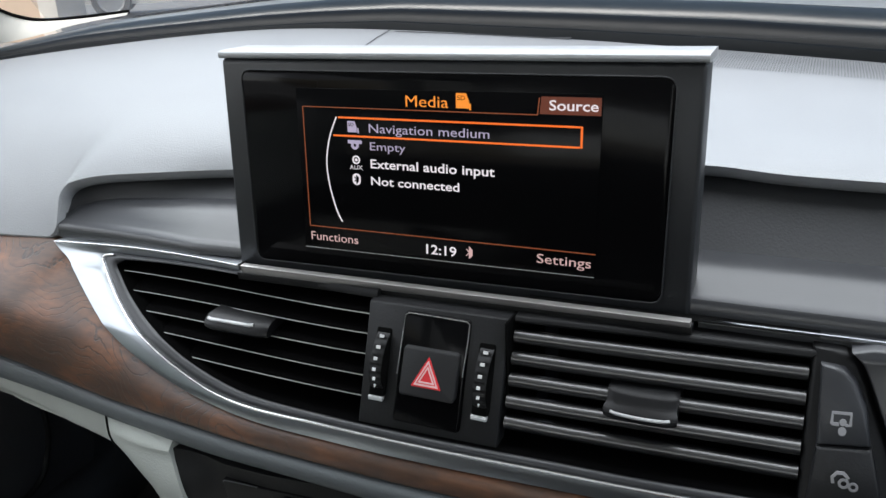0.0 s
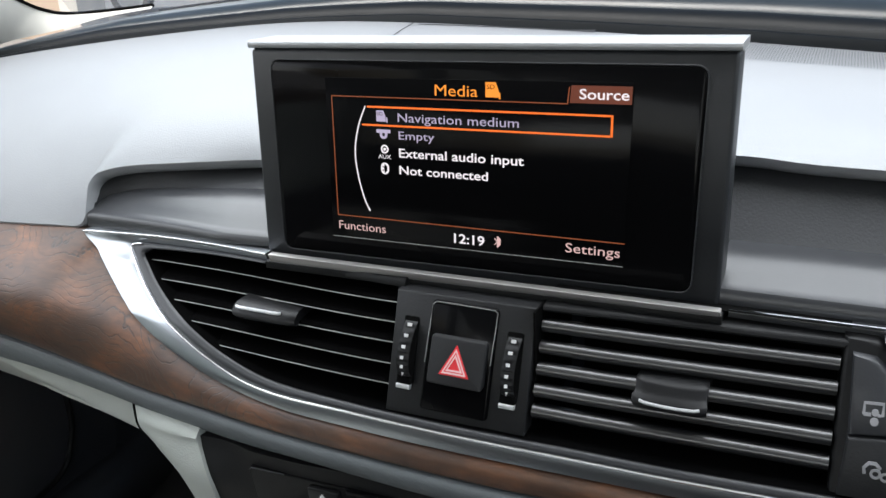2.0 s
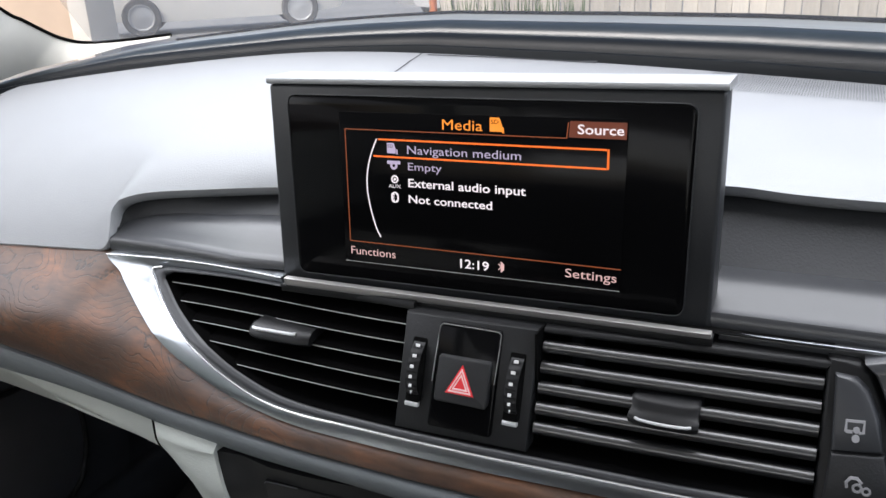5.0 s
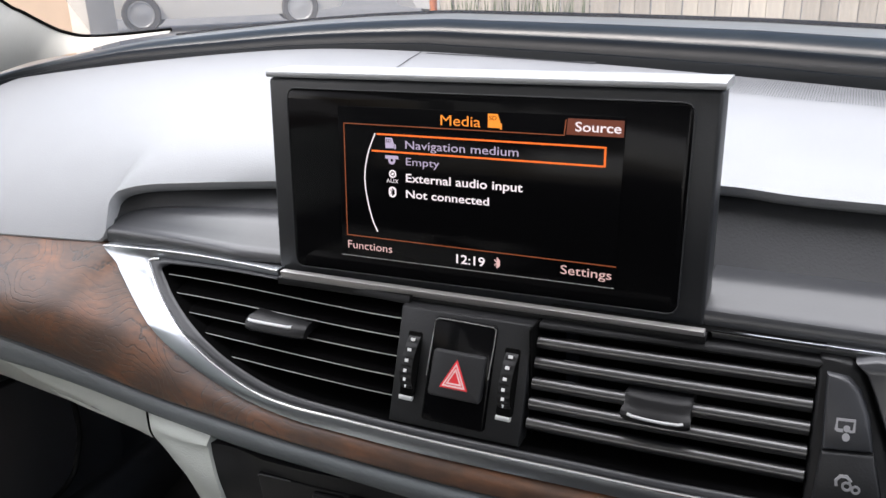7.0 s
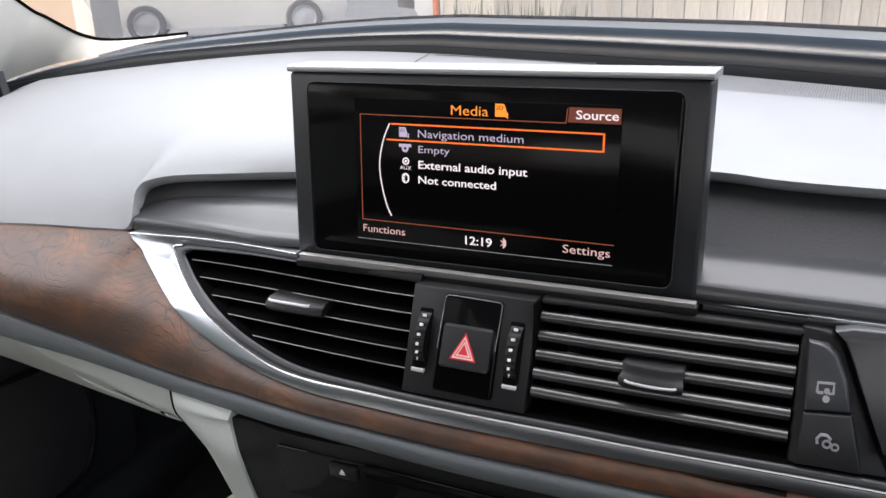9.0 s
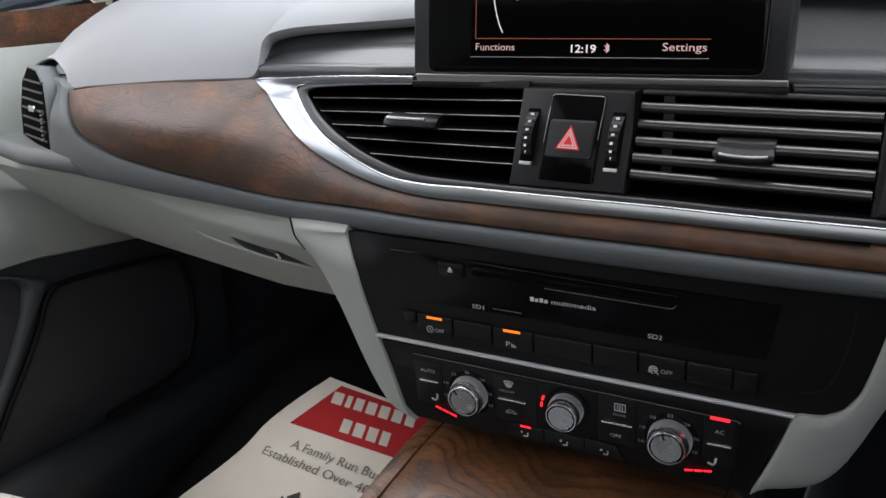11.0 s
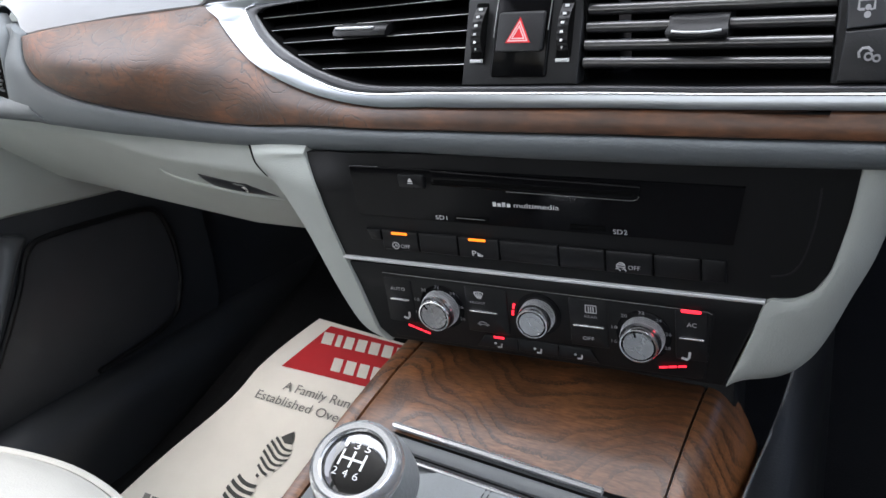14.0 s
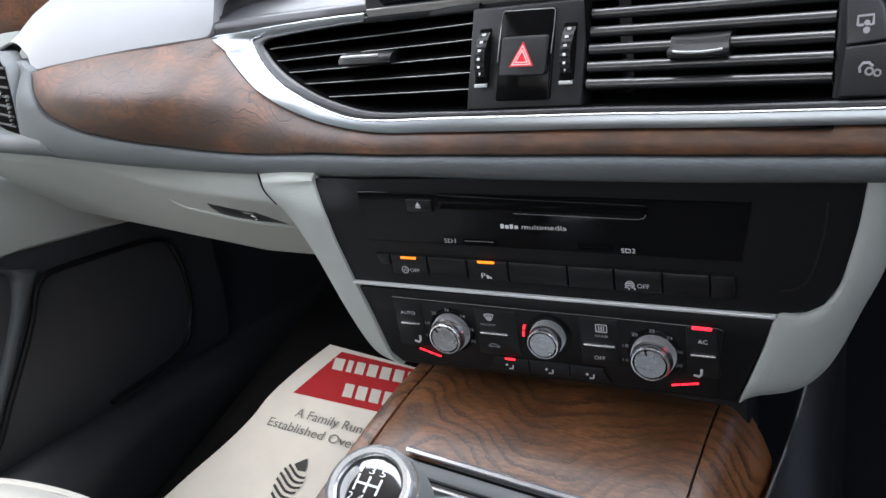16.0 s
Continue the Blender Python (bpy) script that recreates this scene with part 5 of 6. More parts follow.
RIGHT = [(-0.1560, 0.5660), (-0.1546, 0.5555), (-0.1537, 0.5510), (-0.1478, 0.5397), (-0.1440, 0.5311), (-0.1422, 0.5216), (-0.1392, 0.5090), (-0.1350, 0.4941), (-0.1253, 0.4616), (-0.1169, 0.4320), (-0.1085, 0.4240)]
edge_l = spline([(x - 0.92 * d, 0.06 * x - 0.08 * (z - 0.5) + d, z - 0.27 * d) for (x, z), d in LEFT], 40)
edge_r = spline([(x, stack_y(x, z) - 0.002 + 1.6 * max(0.0, z - 0.5557), z) for x, z in RIGHT], 40)
rows = [[p + Vector((0.0, 0.10, 0.0)) for p in edge_l], [p + Vector((0.0, 0.004, 0.0)) for p in edge_l]]
for k in range(9):
    v = k / 8
    rows.append([Vector((p.x + (q.x - p.x) * v, q.y + (p.y - q.y) * (1 - v) ** 2 * (1.0 if v else 0.97), p.z + (q.z - p.z) * v)) for p, q in zip(edge_l, edge_r)])
rows.append([q + Vector((0.001, 0.010, 0.0)) for q in edge_r])
part("panel", sheet(rows), CREAM, trim)
part("seam", tube([p + Vector((-0.0008, -0.0002, 0.0)) for p in edge_l[:17]], 0.0008, 6), VOID, trim, "dark seam beside the glove box")
trim = thing("console_trim", (0.15, 0.02, 0.42), "cream soft trim edging the console at the driver's side", "trim", "console edge trims")
part("panel", band([(0.1665, 0.5590), (0.1639, 0.5373), (0.1603, 0.5192), (0.1563, 0.5034), (0.1493, 0.4915), (0.1390, 0.4853), (0.1275, 0.4836), (0.1215, 0.4650), (0.1150, 0.4460), (0.1082, 0.4278)],
                   [(0.1900, 0.5570), (0.1860, 0.542), (0.1800, 0.5250), (0.1740, 0.5040), (0.1660, 0.4835), (0.1580, 0.4620), (0.1500, 0.4455), (0.1400, 0.4340), (0.1270, 0.4278), (0.1110, 0.4268)], stack_y, n=60, m=8, off=-0.003, thick=0.14, edge=0.003, bulge=0.001, tilt=(0.0, 0.014)), CREAM, trim)

# ---- glove box ----
gb = thing("glove_box", (-0.36, 0.06, 0.48), "cream glove box with a recessed handle below the dashboard", "glove box")


def gb_top(x):
    return 0.5620 - 0.22 * swell(0.5535) * faded(x) + 0.010 * max(0, (-0.36 - x) / 0.2)


def gb_low(x):
    return 0.451 + 0.02 * max(0, (-0.33 - x) / 0.2)


def gb_y(x, u):
    """The lid's front: a short upright band set back from the lip, a soft crease, then drawn in steeply below."""
    y0 = face_y(x, 0.5535) + 0.012 + 0.117 * min(0.18, max(0.0, -0.27 - x))
    c = 0.265 - 0.10 * min(1.0, max(0.0, (-0.36 - x) / 0.15))
    if u < c:
        return y0 - 0.003 * math.sin(math.pi / 2 * u / c)
    v = (u - c) / (1 - c)
    return y0 - 0.003 + (0.115 - y0) * (0.15 * v * v + 0.85 * v)


rows = []


def gb_end(z):
    """Where the lid meets the console trim at a height."""
    return edge_x([(-0.145, 0.452), (-0.166, 0.492), (-0.186, 0.520), (-0.198, 0.532), (-0.2050, 0.541), (-0.2085, 0.570)], z)


for v in range(37):
    u = v / 36
    r = []
    for k in range(48):
        w = k / 47
        x = -0.61 + 0.405 * w
        x += w * w * (gb_end(gb_top(x) + (gb_low(x) - gb_top(x)) * u) - (-0.205))
        z = gb_top(x) + (gb_low(x) - gb_top(x)) * u
        r.append((x, gb_y(x, u) + 0.006 * max(0.0, w - 0.96) / 0.04, z))
    rows.append(r)
rows.append([(p[0], p[1] + 0.006, p[2] - 0.004) for p in rows[-1]])
rows.append([(p[0], p[1] + 0.15, p[2] + 0.02) for p in rows[-2]])
lid = part("lid", sheet(rows), CREAM, gb, "cream soft-grained lid")
GBS = lambda x, z: gb_y(x, min(1.0, max(0.0, (gb_top(x) - z) / (gb_top(x) - gb_low(x)))))
hd = [(-0.3156, 0.5151), (-0.291, 0.5132), (-0.2569, 0.5126), (-0.2455, 0.5071), (-0.2338, 0.5005), (-0.2671, 0.4999), (-0.2952, 0.4997), (-0.3106, 0.5017), (-0.3163, 0.5074)]
part("handle", plate(hd[::-1], GBS, off=-0.0006, thick=0.004, edge=0.0006), RIM, gb, "dark recess of the handle")
lip = [(-0.3725, 0.5173), (-0.3654, 0.5088), (-0.3484, 0.504), (-0.3158, 0.5), (-0.2845, 0.4975), (-0.258, 0.4971), (-0.2283, 0.4968)]
part("handle_lip", tube([(x, GBS(x, z) + 0.0022 - 0.0028 * math.sin(math.pi * k / 6) ** 0.5, z) for k, (x, z) in enumerate(lip)], 0.0016, 8, 40), CREAM, gb, "rounded lower lip of the handle")
part("lock", turned([(0.0032, 0.0), (0.0032, 0.0006), (0.0024, 0.0009), (0, 0.0009)], (-0.2675, GBS(-0.2675, 0.505) - 0.0008, 0.505), (0.1, -1, -0.6), 20), CHROME, gb, "small chrome lock")

# ---- tunnel console ----
con = thing("tunnel_console", (0, -0.2, 0.12), "centre tunnel console with figured brown wood panels", "console")
TP = [(0.06, 0.407), (0.03, 0.4065), (0.0, 0.4015), (-0.03, 0.3905), (-0.06, 0.376), (-0.10, 0.355), (-0.16, 0.334), (-0.25, 0.318), (-0.60, 0.300)]


def tun_z(y):
    for a, b in zip(TP, TP[1:]):
        if y >= b[0]:
            return a[1] + (b[1] - a[1]) * (y - a[0]) / (b[0] - a[0])
    return TP[-1][1]


def tun_panel(name, xl, xr, y0, y1, mat, off, label="", down=0.01, drop=0.0):
    """A panel on the tunnel's sloping top, between two edges given as x at z 0.42 and x at z 0.35."""
    rows = []
    ys = [y0 + (y1 - y0) * k / 24 for k in range(25)]
    for u, dz in ((0.0, -down), (0.0, -0.001), (0.012, 0.0), (0.125, 0.0003), (0.25, 0.0006), (0.375, 0.0007), (0.5, 0.0008), (0.625, 0.0007), (0.75, 0.0006), (0.875, 0.0003), (0.988, 0.0), (1.0, -0.001), (1.0, -down)):
        r = []
        for y in ys:
            z = tun_z(y)
            w = min(1.0, max(-0.2, (0.42 - z) / 0.07))
            a, b = xl[0] + (xl[1] - xl[0]) * w, xr[0] + (xr[1] - xr[0]) * w
            r.append((a + (b - a) * u, y, z + off + dz - drop * u * u))
        rows.append(r)
    return part(name, sheet(rows), mat, con, label)


tun_panel("body", (-0.108, -0.137), (0.096, 0.090), 0.06, -0.60, DARK, -0.004, "dark console body", down=0.24)
# Added block, no known part: keeps sky light from leaking in under the stack.
part("leak_blocker", block(-0.105, 0.108, 0.040, 0.075, 0.33, 0.455, 0.003), DARK, con, "dark block added under the stack to stop a light leak")
tun_panel("wood_panel", (-0.1125, -0.1400), (-0.1010, -0.1290), 0.05, -0.34, WOOD_TUNNEL, 0.0, "narrow wood edge panel", 0.012)
tun_panel("wood_panel", (-0.1002, -0.1275), (0.0918, 0.0850), 0.05, -0.048, WOOD_TUNNEL, 0.0, "figured brown wood panel")
tun_panel("wood_panel", (0.0932, 0.0866), (0.1220, 0.1160), 0.05, -0.34, WOOD_TUNNEL, 0.0, "wood edge panel", 0.06, 0.042)
kick = thing("footwell_panel", (0.16, 0.0, 0.12), "grey side panel of the tunnel at the driver's footwell", "side panel")
FOOT_TRIM = material("slate_side_trim", (0.006, 0.0068, 0.0078), 0.5, bump=0.2, bump_scale=700)
SIDE = [((0.108, -0.36, 0.315), (0.153, -0.36, 0.300)), ((0.112, -0.20, 0.335), (0.153, -0.20, 0.325)), ((0.119, -0.08, 0.352), (0.152, -0.08, 0.345)), ((0.1235, -0.006, 0.370), (0.151, 0.005, 0.362)), ((0.127, 0.045, 0.374), (0.1485, 0.074, 0.366)), ((0.132, 0.085, 0.392), (0.146, 0.106, 0.384)), ((0.137, 0.150, 0.430), (0.146, 0.165, 0.422))]
part("panel", sheet([[(a[0] - 0.004, a[1], 0.12), (a[0] - 0.002, a[1], a[2] - 0.01), a, tuple((Vector(a) * 0.5 + Vector(b) * 0.5) + Vector((0, 0, 0.004))), b, (b[0] + 0.004, b[1], b[2] - 0.012), (b[0] + 0.008, b[1], 0.12)] for a, b in SIDE]), FOOT_TRIM, kick, "slate-grey side trim")
part("edge_line", tube([a for a, b in SIDE], 0.0010, 6, 40), SATIN, kick, "thin bright edge")

gate = thing("gear_gate", (0, -0.1, 0.35), "shift surround with bright frame and grey leather gaiter", "gear shift surround")


def gate_y(x):
    return -0.0432 - 0.057 * (x + 0.084)


def gate_strip(name, x0, x1, d0, d1, up, mat, label):
    """A strip along the front of the gate, between two distances behind its bright bar."""
    rows = []
    for d, dz in ((d0, -0.004), (d0, -0.0004), (d0 + 0.15 * (d1 - d0), 0.0), (d0 + 0.85 * (d1 - d0), 0.0), (d1, -0.0004), (d1, -0.004)):
        xs = [x0 + (x1 - x0) * j / 12 for j in range(13)]
        rows.append([(x, gate_y(x) - d, tun_z(gate_y(x) - d) + up + dz) for x in xs])
    return part(name, sheet(rows), mat, gate, label)


GATE_GREY = material("satin_grey_plastic", (0.10, 0.107, 0.110), 0.38, bump=0.15, bump_scale=900)
rows = []
for k in range(14):
    v = k / 13
    r = []
    for j in range(15):
        u = j / 14
        yl = -0.046 - 0.21 * v
        xl = -0.1130 - 0.25 * (-0.05 - yl) * 0.9 + 0.012 * max(0.0, 1 - 9 * v) ** 2
        x = xl + (0.060 - xl) * u
        y = min(yl, gate_y(x))
        r.append((x, y, tun_z(y) + 0.0012))
    rows.append(r)
part("surround", sheet(rows), GATE_GREY, gate, "satin grey surround")
part("bright_frame", tube([(x, gate_y(x), tun_z(gate_y(x)) + 0.0040) for x in [-0.084 + 0.141 * j / 12 for j in range(13)]], 0.0024, 8), SATIN, gate, "polished frame bar")
gate_strip("shadow_gap", -0.084, 0.056, 0.0022, 0.0052, 0.0022, VOID, "dark gap behind the frame bar")
gate_strip("grey_band", -0.078, 0.056, 0.0052, 0.0125, 0.0040, GATE_GREY, "satin grey band")
gate_strip("slot", -0.066, 0.056, 0.0125, 0.0165, 0.0022, GLOSS, "glossy dark slot")
part("inner_bar", tube([(x, gate_y(x) - 0.0175, tun_z(gate_y(x) - 0.0175) + 0.0040) for x in [-0.060 + 0.112 * j / 12 for j in range(13)]], 0.0013, 8), SATIN, gate, "thin polished bar")
LEATHER = material("grey_gaiter_leather", (0.20, 0.215, 0.22), 0.42, bump=0.4, bump_scale=500)
rows = []
for k in range(11):
    u = k / 10
    cx, cy = -0.014 - 0.012 * u, -0.152 - 0.012 * u
    wx, wy = 0.050 * (1 - u) ** 1.15 + 0.018, 0.070 * (1 - u) ** 1.15 + 0.018
    r = []
    for j in range(49):
        a = 2 * math.pi * j / 48
        k4 = (abs(math.cos(a)) ** 3 + abs(math.sin(a)) ** 3) ** (-1 / 3)
        x, y = cx + wx * k4 * math.cos(a), cy + wy * k4 * math.sin(a) - 0.04 * (1 - u) * (cx + wx * k4 * math.cos(a))
        z0 = tun_z(y) + 0.004
        r.append((x, y, z0 + (0.425 - z0) * u ** 1.5 + 0.0022 * math.sin(7 * a + 8 * u) * u * (1 - u) * 4))
    rows.append(r)
gaiter = part("gaiter", sheet(rows), LEATHER, gate, "grey stitched leather gaiter")
for k in range(11):
    q, q2 = Vector(rows[k][11]), Vector(rows[min(k + 1, 10)][11])
    for s in (-0.0016, 0.0016):
        for v in (0.15, 0.6):
            c = q.lerp(q2, v) + Vector((s, 0.0006, 0.0006))
            if k < 8:
                part("stitch", tube([c, c.lerp(c + (q2 - q), 0.28)], 0.00035, 5), BLACK, gaiter)

RING = material("bright_chrome_ring", (0.90, 0.91, 0.92), 0.20, metal=0.8, vary=0.03)
CAP = material("polished_black_cap", (0.003, 0.003, 0.0035), 0.05, vary=0.05, spec=1.0, coat=1.0)
lever = thing("gear_lever", (-0.027, -0.17, 0.40), "chrome-ringed leather gear knob with a shift pattern", "gear lever")
KA = Vector((0.12, -0.47, 0.87)).normalized()
KC = Vector((-0.0208, -0.160, 0.4541)) - KA * 0.012
part("knob", turned([(0.009, -0.050), (0.012, -0.040), (0.020, -0.024), (0.0250, -0.010), (0.0250, 0.000), (0.0225, 0.008)], KC, KA, 48), LEATHER, lever, "grey leather knob")
part("ring", turned([(0.0222, 0.006), (0.0226, 0.010), (0.0215, 0.0140), (0.0190, 0.0160), (0.0166, 0.0158), (0.0156, 0.0142)], KC, KA, 48), RING, lever, "broad satin chrome ring")
part("cap", turned([(0.0168, 0.0130), (0.0150, 0.0142), (0.0120, 0.0154), (0.008, 0.0162), (0.004, 0.0167), (0.0, 0.0168)], KC, KA, 48), CAP, lever, "glossy black cap")
KX = (Vector((1, 0, 0)) - KA * KA.x).normalized()
KY = KA.cross(KX)


def knob_at(u, v):
    r2 = u * u + v * v
    return KC + KA * (0.0174 - 0.0027 * r2 / 0.000256) + KX * u + KY * v


for k, tx in enumerate(("1", "3", "5", "2", "4", "6")):
    lettering("shift_number", tx, (-0.0066 if tx == "1" else -0.0073) + 0.0055 * (k % 3), 0.0052 if k < 3 else -0.0085, 0.0012 if tx == "1" else 0.0026, 0.0036, knob_at, WHITE, lever)
bmk = bmesh.new()
for pts in (((-0.0058, 0.004), (-0.0058, -0.004)), ((0.0, 0.004), (0.0, -0.004)), ((0.0058, 0.004), (0.0058, -0.004)), ((-0.0058, 0.0), (0.0058, 0.0))):
    bmk.faces.new([bmk.verts.new(knob_at(u, v)) for u, v in stroke(pts, 0.0011)])
part("shift_lines", bmk, WHITE, lever, smooth=False)

# ---- floor mat ----
mat_thing = thing("floor_mat", (-0.38, 0.15, 0.22), "white paper floor mat with red panel and footprints", "floor mat")


def mat_pt(x, y, up=0.0):
    return Vector((x, y, 0.140 + 0.45 * y + up + 0.006 * math.sin(9 * y + 4 * x)))


MAT_L = [(-0.400, 0.258), (-0.424, 0.222), (-0.441, 0.188), (-0.447, 0.160), (-0.459, 0.130), (-0.486, 0.078), (-0.506, 0.027), (-0.53, -0.05)]
rows = [[mat_pt(p.x + (-0.10 - p.x) * j / 20, p.y - 0.03 * j / 20, 0.012) for j in range(21)] for p in spline([(x, y, 0) for x, y in MAT_L], 40)]
rows.append([q - Vector((0, 0, 0.003)) for q in rows[-1]])
part("paper", sheet(rows), PAPER, mat_thing, "creased off-white paper")


def mat_mark(name, polys, m, up=0.0135, label=""):
    b = bmesh.new()
    for p in polys:
        b.faces.new([b.verts.new(mat_pt(x, y, up)) for x, y in p])
    return part(name, b, m, mat_thing, label, smooth=False)


def grid_poly(c, nx=8, ny=4):
    """A quadrilateral cut into patches so that it follows the sheet."""
    a, b, cc, d = (Vector(q) for q in c)
    f = lambda u, v: tuple(a.lerp(b, u).lerp(d.lerp(cc, u), v))
    return [[f(i / nx, j / ny), f((i + 1) / nx, j / ny), f((i + 1) / nx, (j + 1) / ny), f(i / nx, (j + 1) / ny)] for i in range(nx) for j in range(ny)]


mat_mark("red_panel", grid_poly([(-0.4103, 0.194), (-0.20, 0.186), (-0.20, 0.236), (-0.3775, 0.250)]), RED_INK, 0.0132, "red printed panel")


def mat_text(text, x, y, width, height, slope, m=GREY_INK):
    lettering("printed_line", text, 0, 0, width, height, lambda u, v: mat_pt(x + u, y + slope * u + v, 0.0138), m, mat_thing)


def mat_piece(name, poly, m, parent, up=0.0138):
    b = bmesh.new()
    b.faces.new([b.verts.new(mat_pt(x, y, up)) for x, y in poly])
    return part(name, b, m, parent, smooth=False)


def mat_word(x, y, widths, h, slope, lean=-0.25):
    """A brand word as plain slanted bars."""
    u = 0.0
    for w in widths:
        q = lambda a, v: (x + a + lean * v, y + slope * a + v)
        mat_piece("word_bar", [q(u, 0), q(u + w, 0), q(u + w, h), q(u, h)], PAPER_INK, mat_thing, 0.0142)
        u += w + 0.0048


mat_word(-0.3765, 0.2270, (0.0150, 0.0075, 0.0120, 0.0130, 0.0130, 0.0125, 0.0120), 0.0140, -0.035)
mat_word(-0.3440, 0.1985, (0.0130, 0.0135, 0.0130, 0.0110), 0.0150, -0.035)
mat_text("A Family Run Business", -0.3905, 0.1685, 0.158, 0.0098, -0.055)
mat_text("Established Over 40 Years", -0.4195, 0.1538, 0.196, 0.0098, -0.055)


def footprint(cx, cy, turn, length=0.048, width=0.0175, bars=7):
    """A shoe sole's print: a dark pointed toe and wavy bars within a leaf outline."""
    c, s = math.cos(turn), math.sin(turn)
    at = lambda u, v: (cx + c * u - s * v, cy + s * u + c * v)
    half = lambda v: width * max(0.0, math.sin(math.pi * min(1.0, max(0.0, v / length + 0.52)))) ** 0.75
    toe = [at(-half(0.30 * length) * 0.85, 0.30 * length), at(0, 0.24 * length), at(half(0.30 * length) * 0.85, 0.30 * length), at(half(0.40 * length) * 0.9, 0.40 * length), at(0, 0.53 * length), at(-half(0.40 * length) * 0.9, 0.40 * length)]
    print_part = mat_piece("footprint", toe, DARK_INK, mat_thing)
    print_part["label"] = "dark printed footprint"
    for k in range(bars):
        v = 0.20 * length - k * 0.70 * length / (bars - 1)
        w = half(v)
        b = bmesh.new()
        rows = [[], []]
        for j in range(13):
            u = -w + 2 * w * j / 12
            d = 0.0042 * (u / width) ** 2 - 0.0012 * math.sin(u / width * 3) - 0.0016
            for r, o in zip(rows, (0.0013, -0.0013)):
                r.append(mat_pt(*at(u, v + d + o), 0.0138))
        part("sole_bar", sheet(rows), DARK_INK, print_part, smooth=False)


footprint(-0.3510, 0.1045, -0.26)


def heel_print(cx, cy, turn, width=0.0170, depth=0.0125, bars=4):
    """A heel's print: curved bars within a rounded block."""
    c, s = math.cos(turn), math.sin(turn)
    at = lambda u, v: (cx + c * u - s * v, cy + s * u + c * v)
    half = lambda v: width * (1 - 0.55 * abs(v / depth) ** 3) ** 0.5
    base = None
    for k in range(bars):
        v = depth * (0.80 - 1.60 * k / (bars - 1))
        w = half(v)
        rows = [[mat_pt(*at(-w + 2 * w * j / 10, v + o + 0.0026 * ((2 * j / 10 - 1) ** 2) - 0.0010), 0.0138) for j in range(11)] for o in (0.0021, -0.0017)]
        b = part("heel_print" if base is None else "sole_bar", sheet(rows), DARK_INK, base or mat_thing, "dark printed heel mark" if base is None else "", smooth=False)
        base = base or b


heel_print(-0.3680, 0.0610, -0.20)
footprint(-0.3020, 0.0450, -0.26)
for k in range(9):
    mat_piece("print_bar", [(-0.475 + 0.012 * k, 0.026 - 0.0006 * k), (-0.466 + 0.012 * k, 0.026 - 0.0006 * k), (-0.468 + 0.012 * k, 0.033 - 0.0006 * k), (-0.477 + 0.012 * k, 0.033 - 0.0006 * k)], GREY_INK, mat_thing)

# ---- seat ----
SEATPLAN = [(q.x, q.y) for q in spline([(-0.205, -0.56, 0), (-0.204, -0.36, 0), (-0.207, -0.24, 0), (-0.218, -0.165, 0), (-0.240, -0.128, 0), (-0.275, -0.110, 0), (-0.334, -0.100, 0), (-0.395, -0.102, 0), (-0.450, -0.112, 0), (-0.520, -0.135, 0), (-0.585, -0.185, 0), (-0.62, -0.28, 0), (-0.63, -0.56, 0)], 60)]
seat = thing("passenger_seat", (-0.46, -0.32, 0.12), "cream leather passenger seat cushion with piped edge", "car seat")
rows = []
OUT = SEATPLAN
for d, z in ((0.012, 0.16), (0.0, 0.20), (0.0, 0.292), (0.004, 0.312), (0.014, 0.329), (0.032, 0.338), (0.07, 0.343), (0.13, 0.345)):
    o = inset(OUT, d)
    rows.append([(x, y, z + 0.02 * (-0.3 - x if x > -0.3 else 0)) for x, y in o + o[:1]])
b = sheet(rows)
b.faces.new([b.verts.new(p) for p in rows[-1][:-1]])
bmesh.ops.remove_doubles(b, verts=b.verts, dist=1e-5)
part("cushion", b, SEAT, seat, "cream leather cushion")
o = inset(OUT, 0.010)
part("piping", tube([(x, y, 0.3275) for x, y in o + o[:1]], 0.0028, 6), SEAT, seat, "piped seam")

# ---- passenger door, inside ----
DOOR_DARK = material("charcoal_door_plastic", (0.042, 0.044, 0.048), 0.42, spec=0.4, bump=0.2, bump_scale=700)
door = thing("car_door", (-0.62, -0.2, 0.15), "inside of the passenger door, cream above and black below", "car door")
DOOR_Y = [-0.9, -0.4, -0.2, -0.05, 0.05, 0.12, 0.18, 0.24, 0.30]
rows = []
for x, z in ((-0.66, 0.690), (-0.640, 0.685), (-0.625, 0.66), (-0.622, 0.60), (-0.618, 0.54), (-0.600, 0.50), (-0.596, 0.475), (-0.600, 0.455), (-0.625, 0.445)):
    rows.append([(x - 0.02 * max(0, y - 0.1), y, z - 0.10 * max(0, y - 0.05) * (z < 0.5)) for y in DOOR_Y])
part("upper_panel", sheet(rows), CREAM, door, "cream upper panel with an armrest edge")
rows = []
for x, z in ((-0.622, 0.470), (-0.612, 0.44), (-0.606, 0.40), (-0.604, 0.32), (-0.606, 0.26), (-0.615, 0.235), (-0.64, 0.228)):
    rows.append([(x, y, z - 0.10 * max(0, y - 0.05) * (z > 0.3)) for y in DOOR_Y])
part("lower_panel", sheet(rows), DOOR_DARK, door, "black lower panel")
GREYTRIM = material("dark_grey_trim", (0.030, 0.032, 0.035), 0.45, bump=0.2, bump_scale=700)
EDGETRIM = material("slate_trim", (0.060, 0.066, 0.072), 0.45, bump=0.2, bump_scale=700)
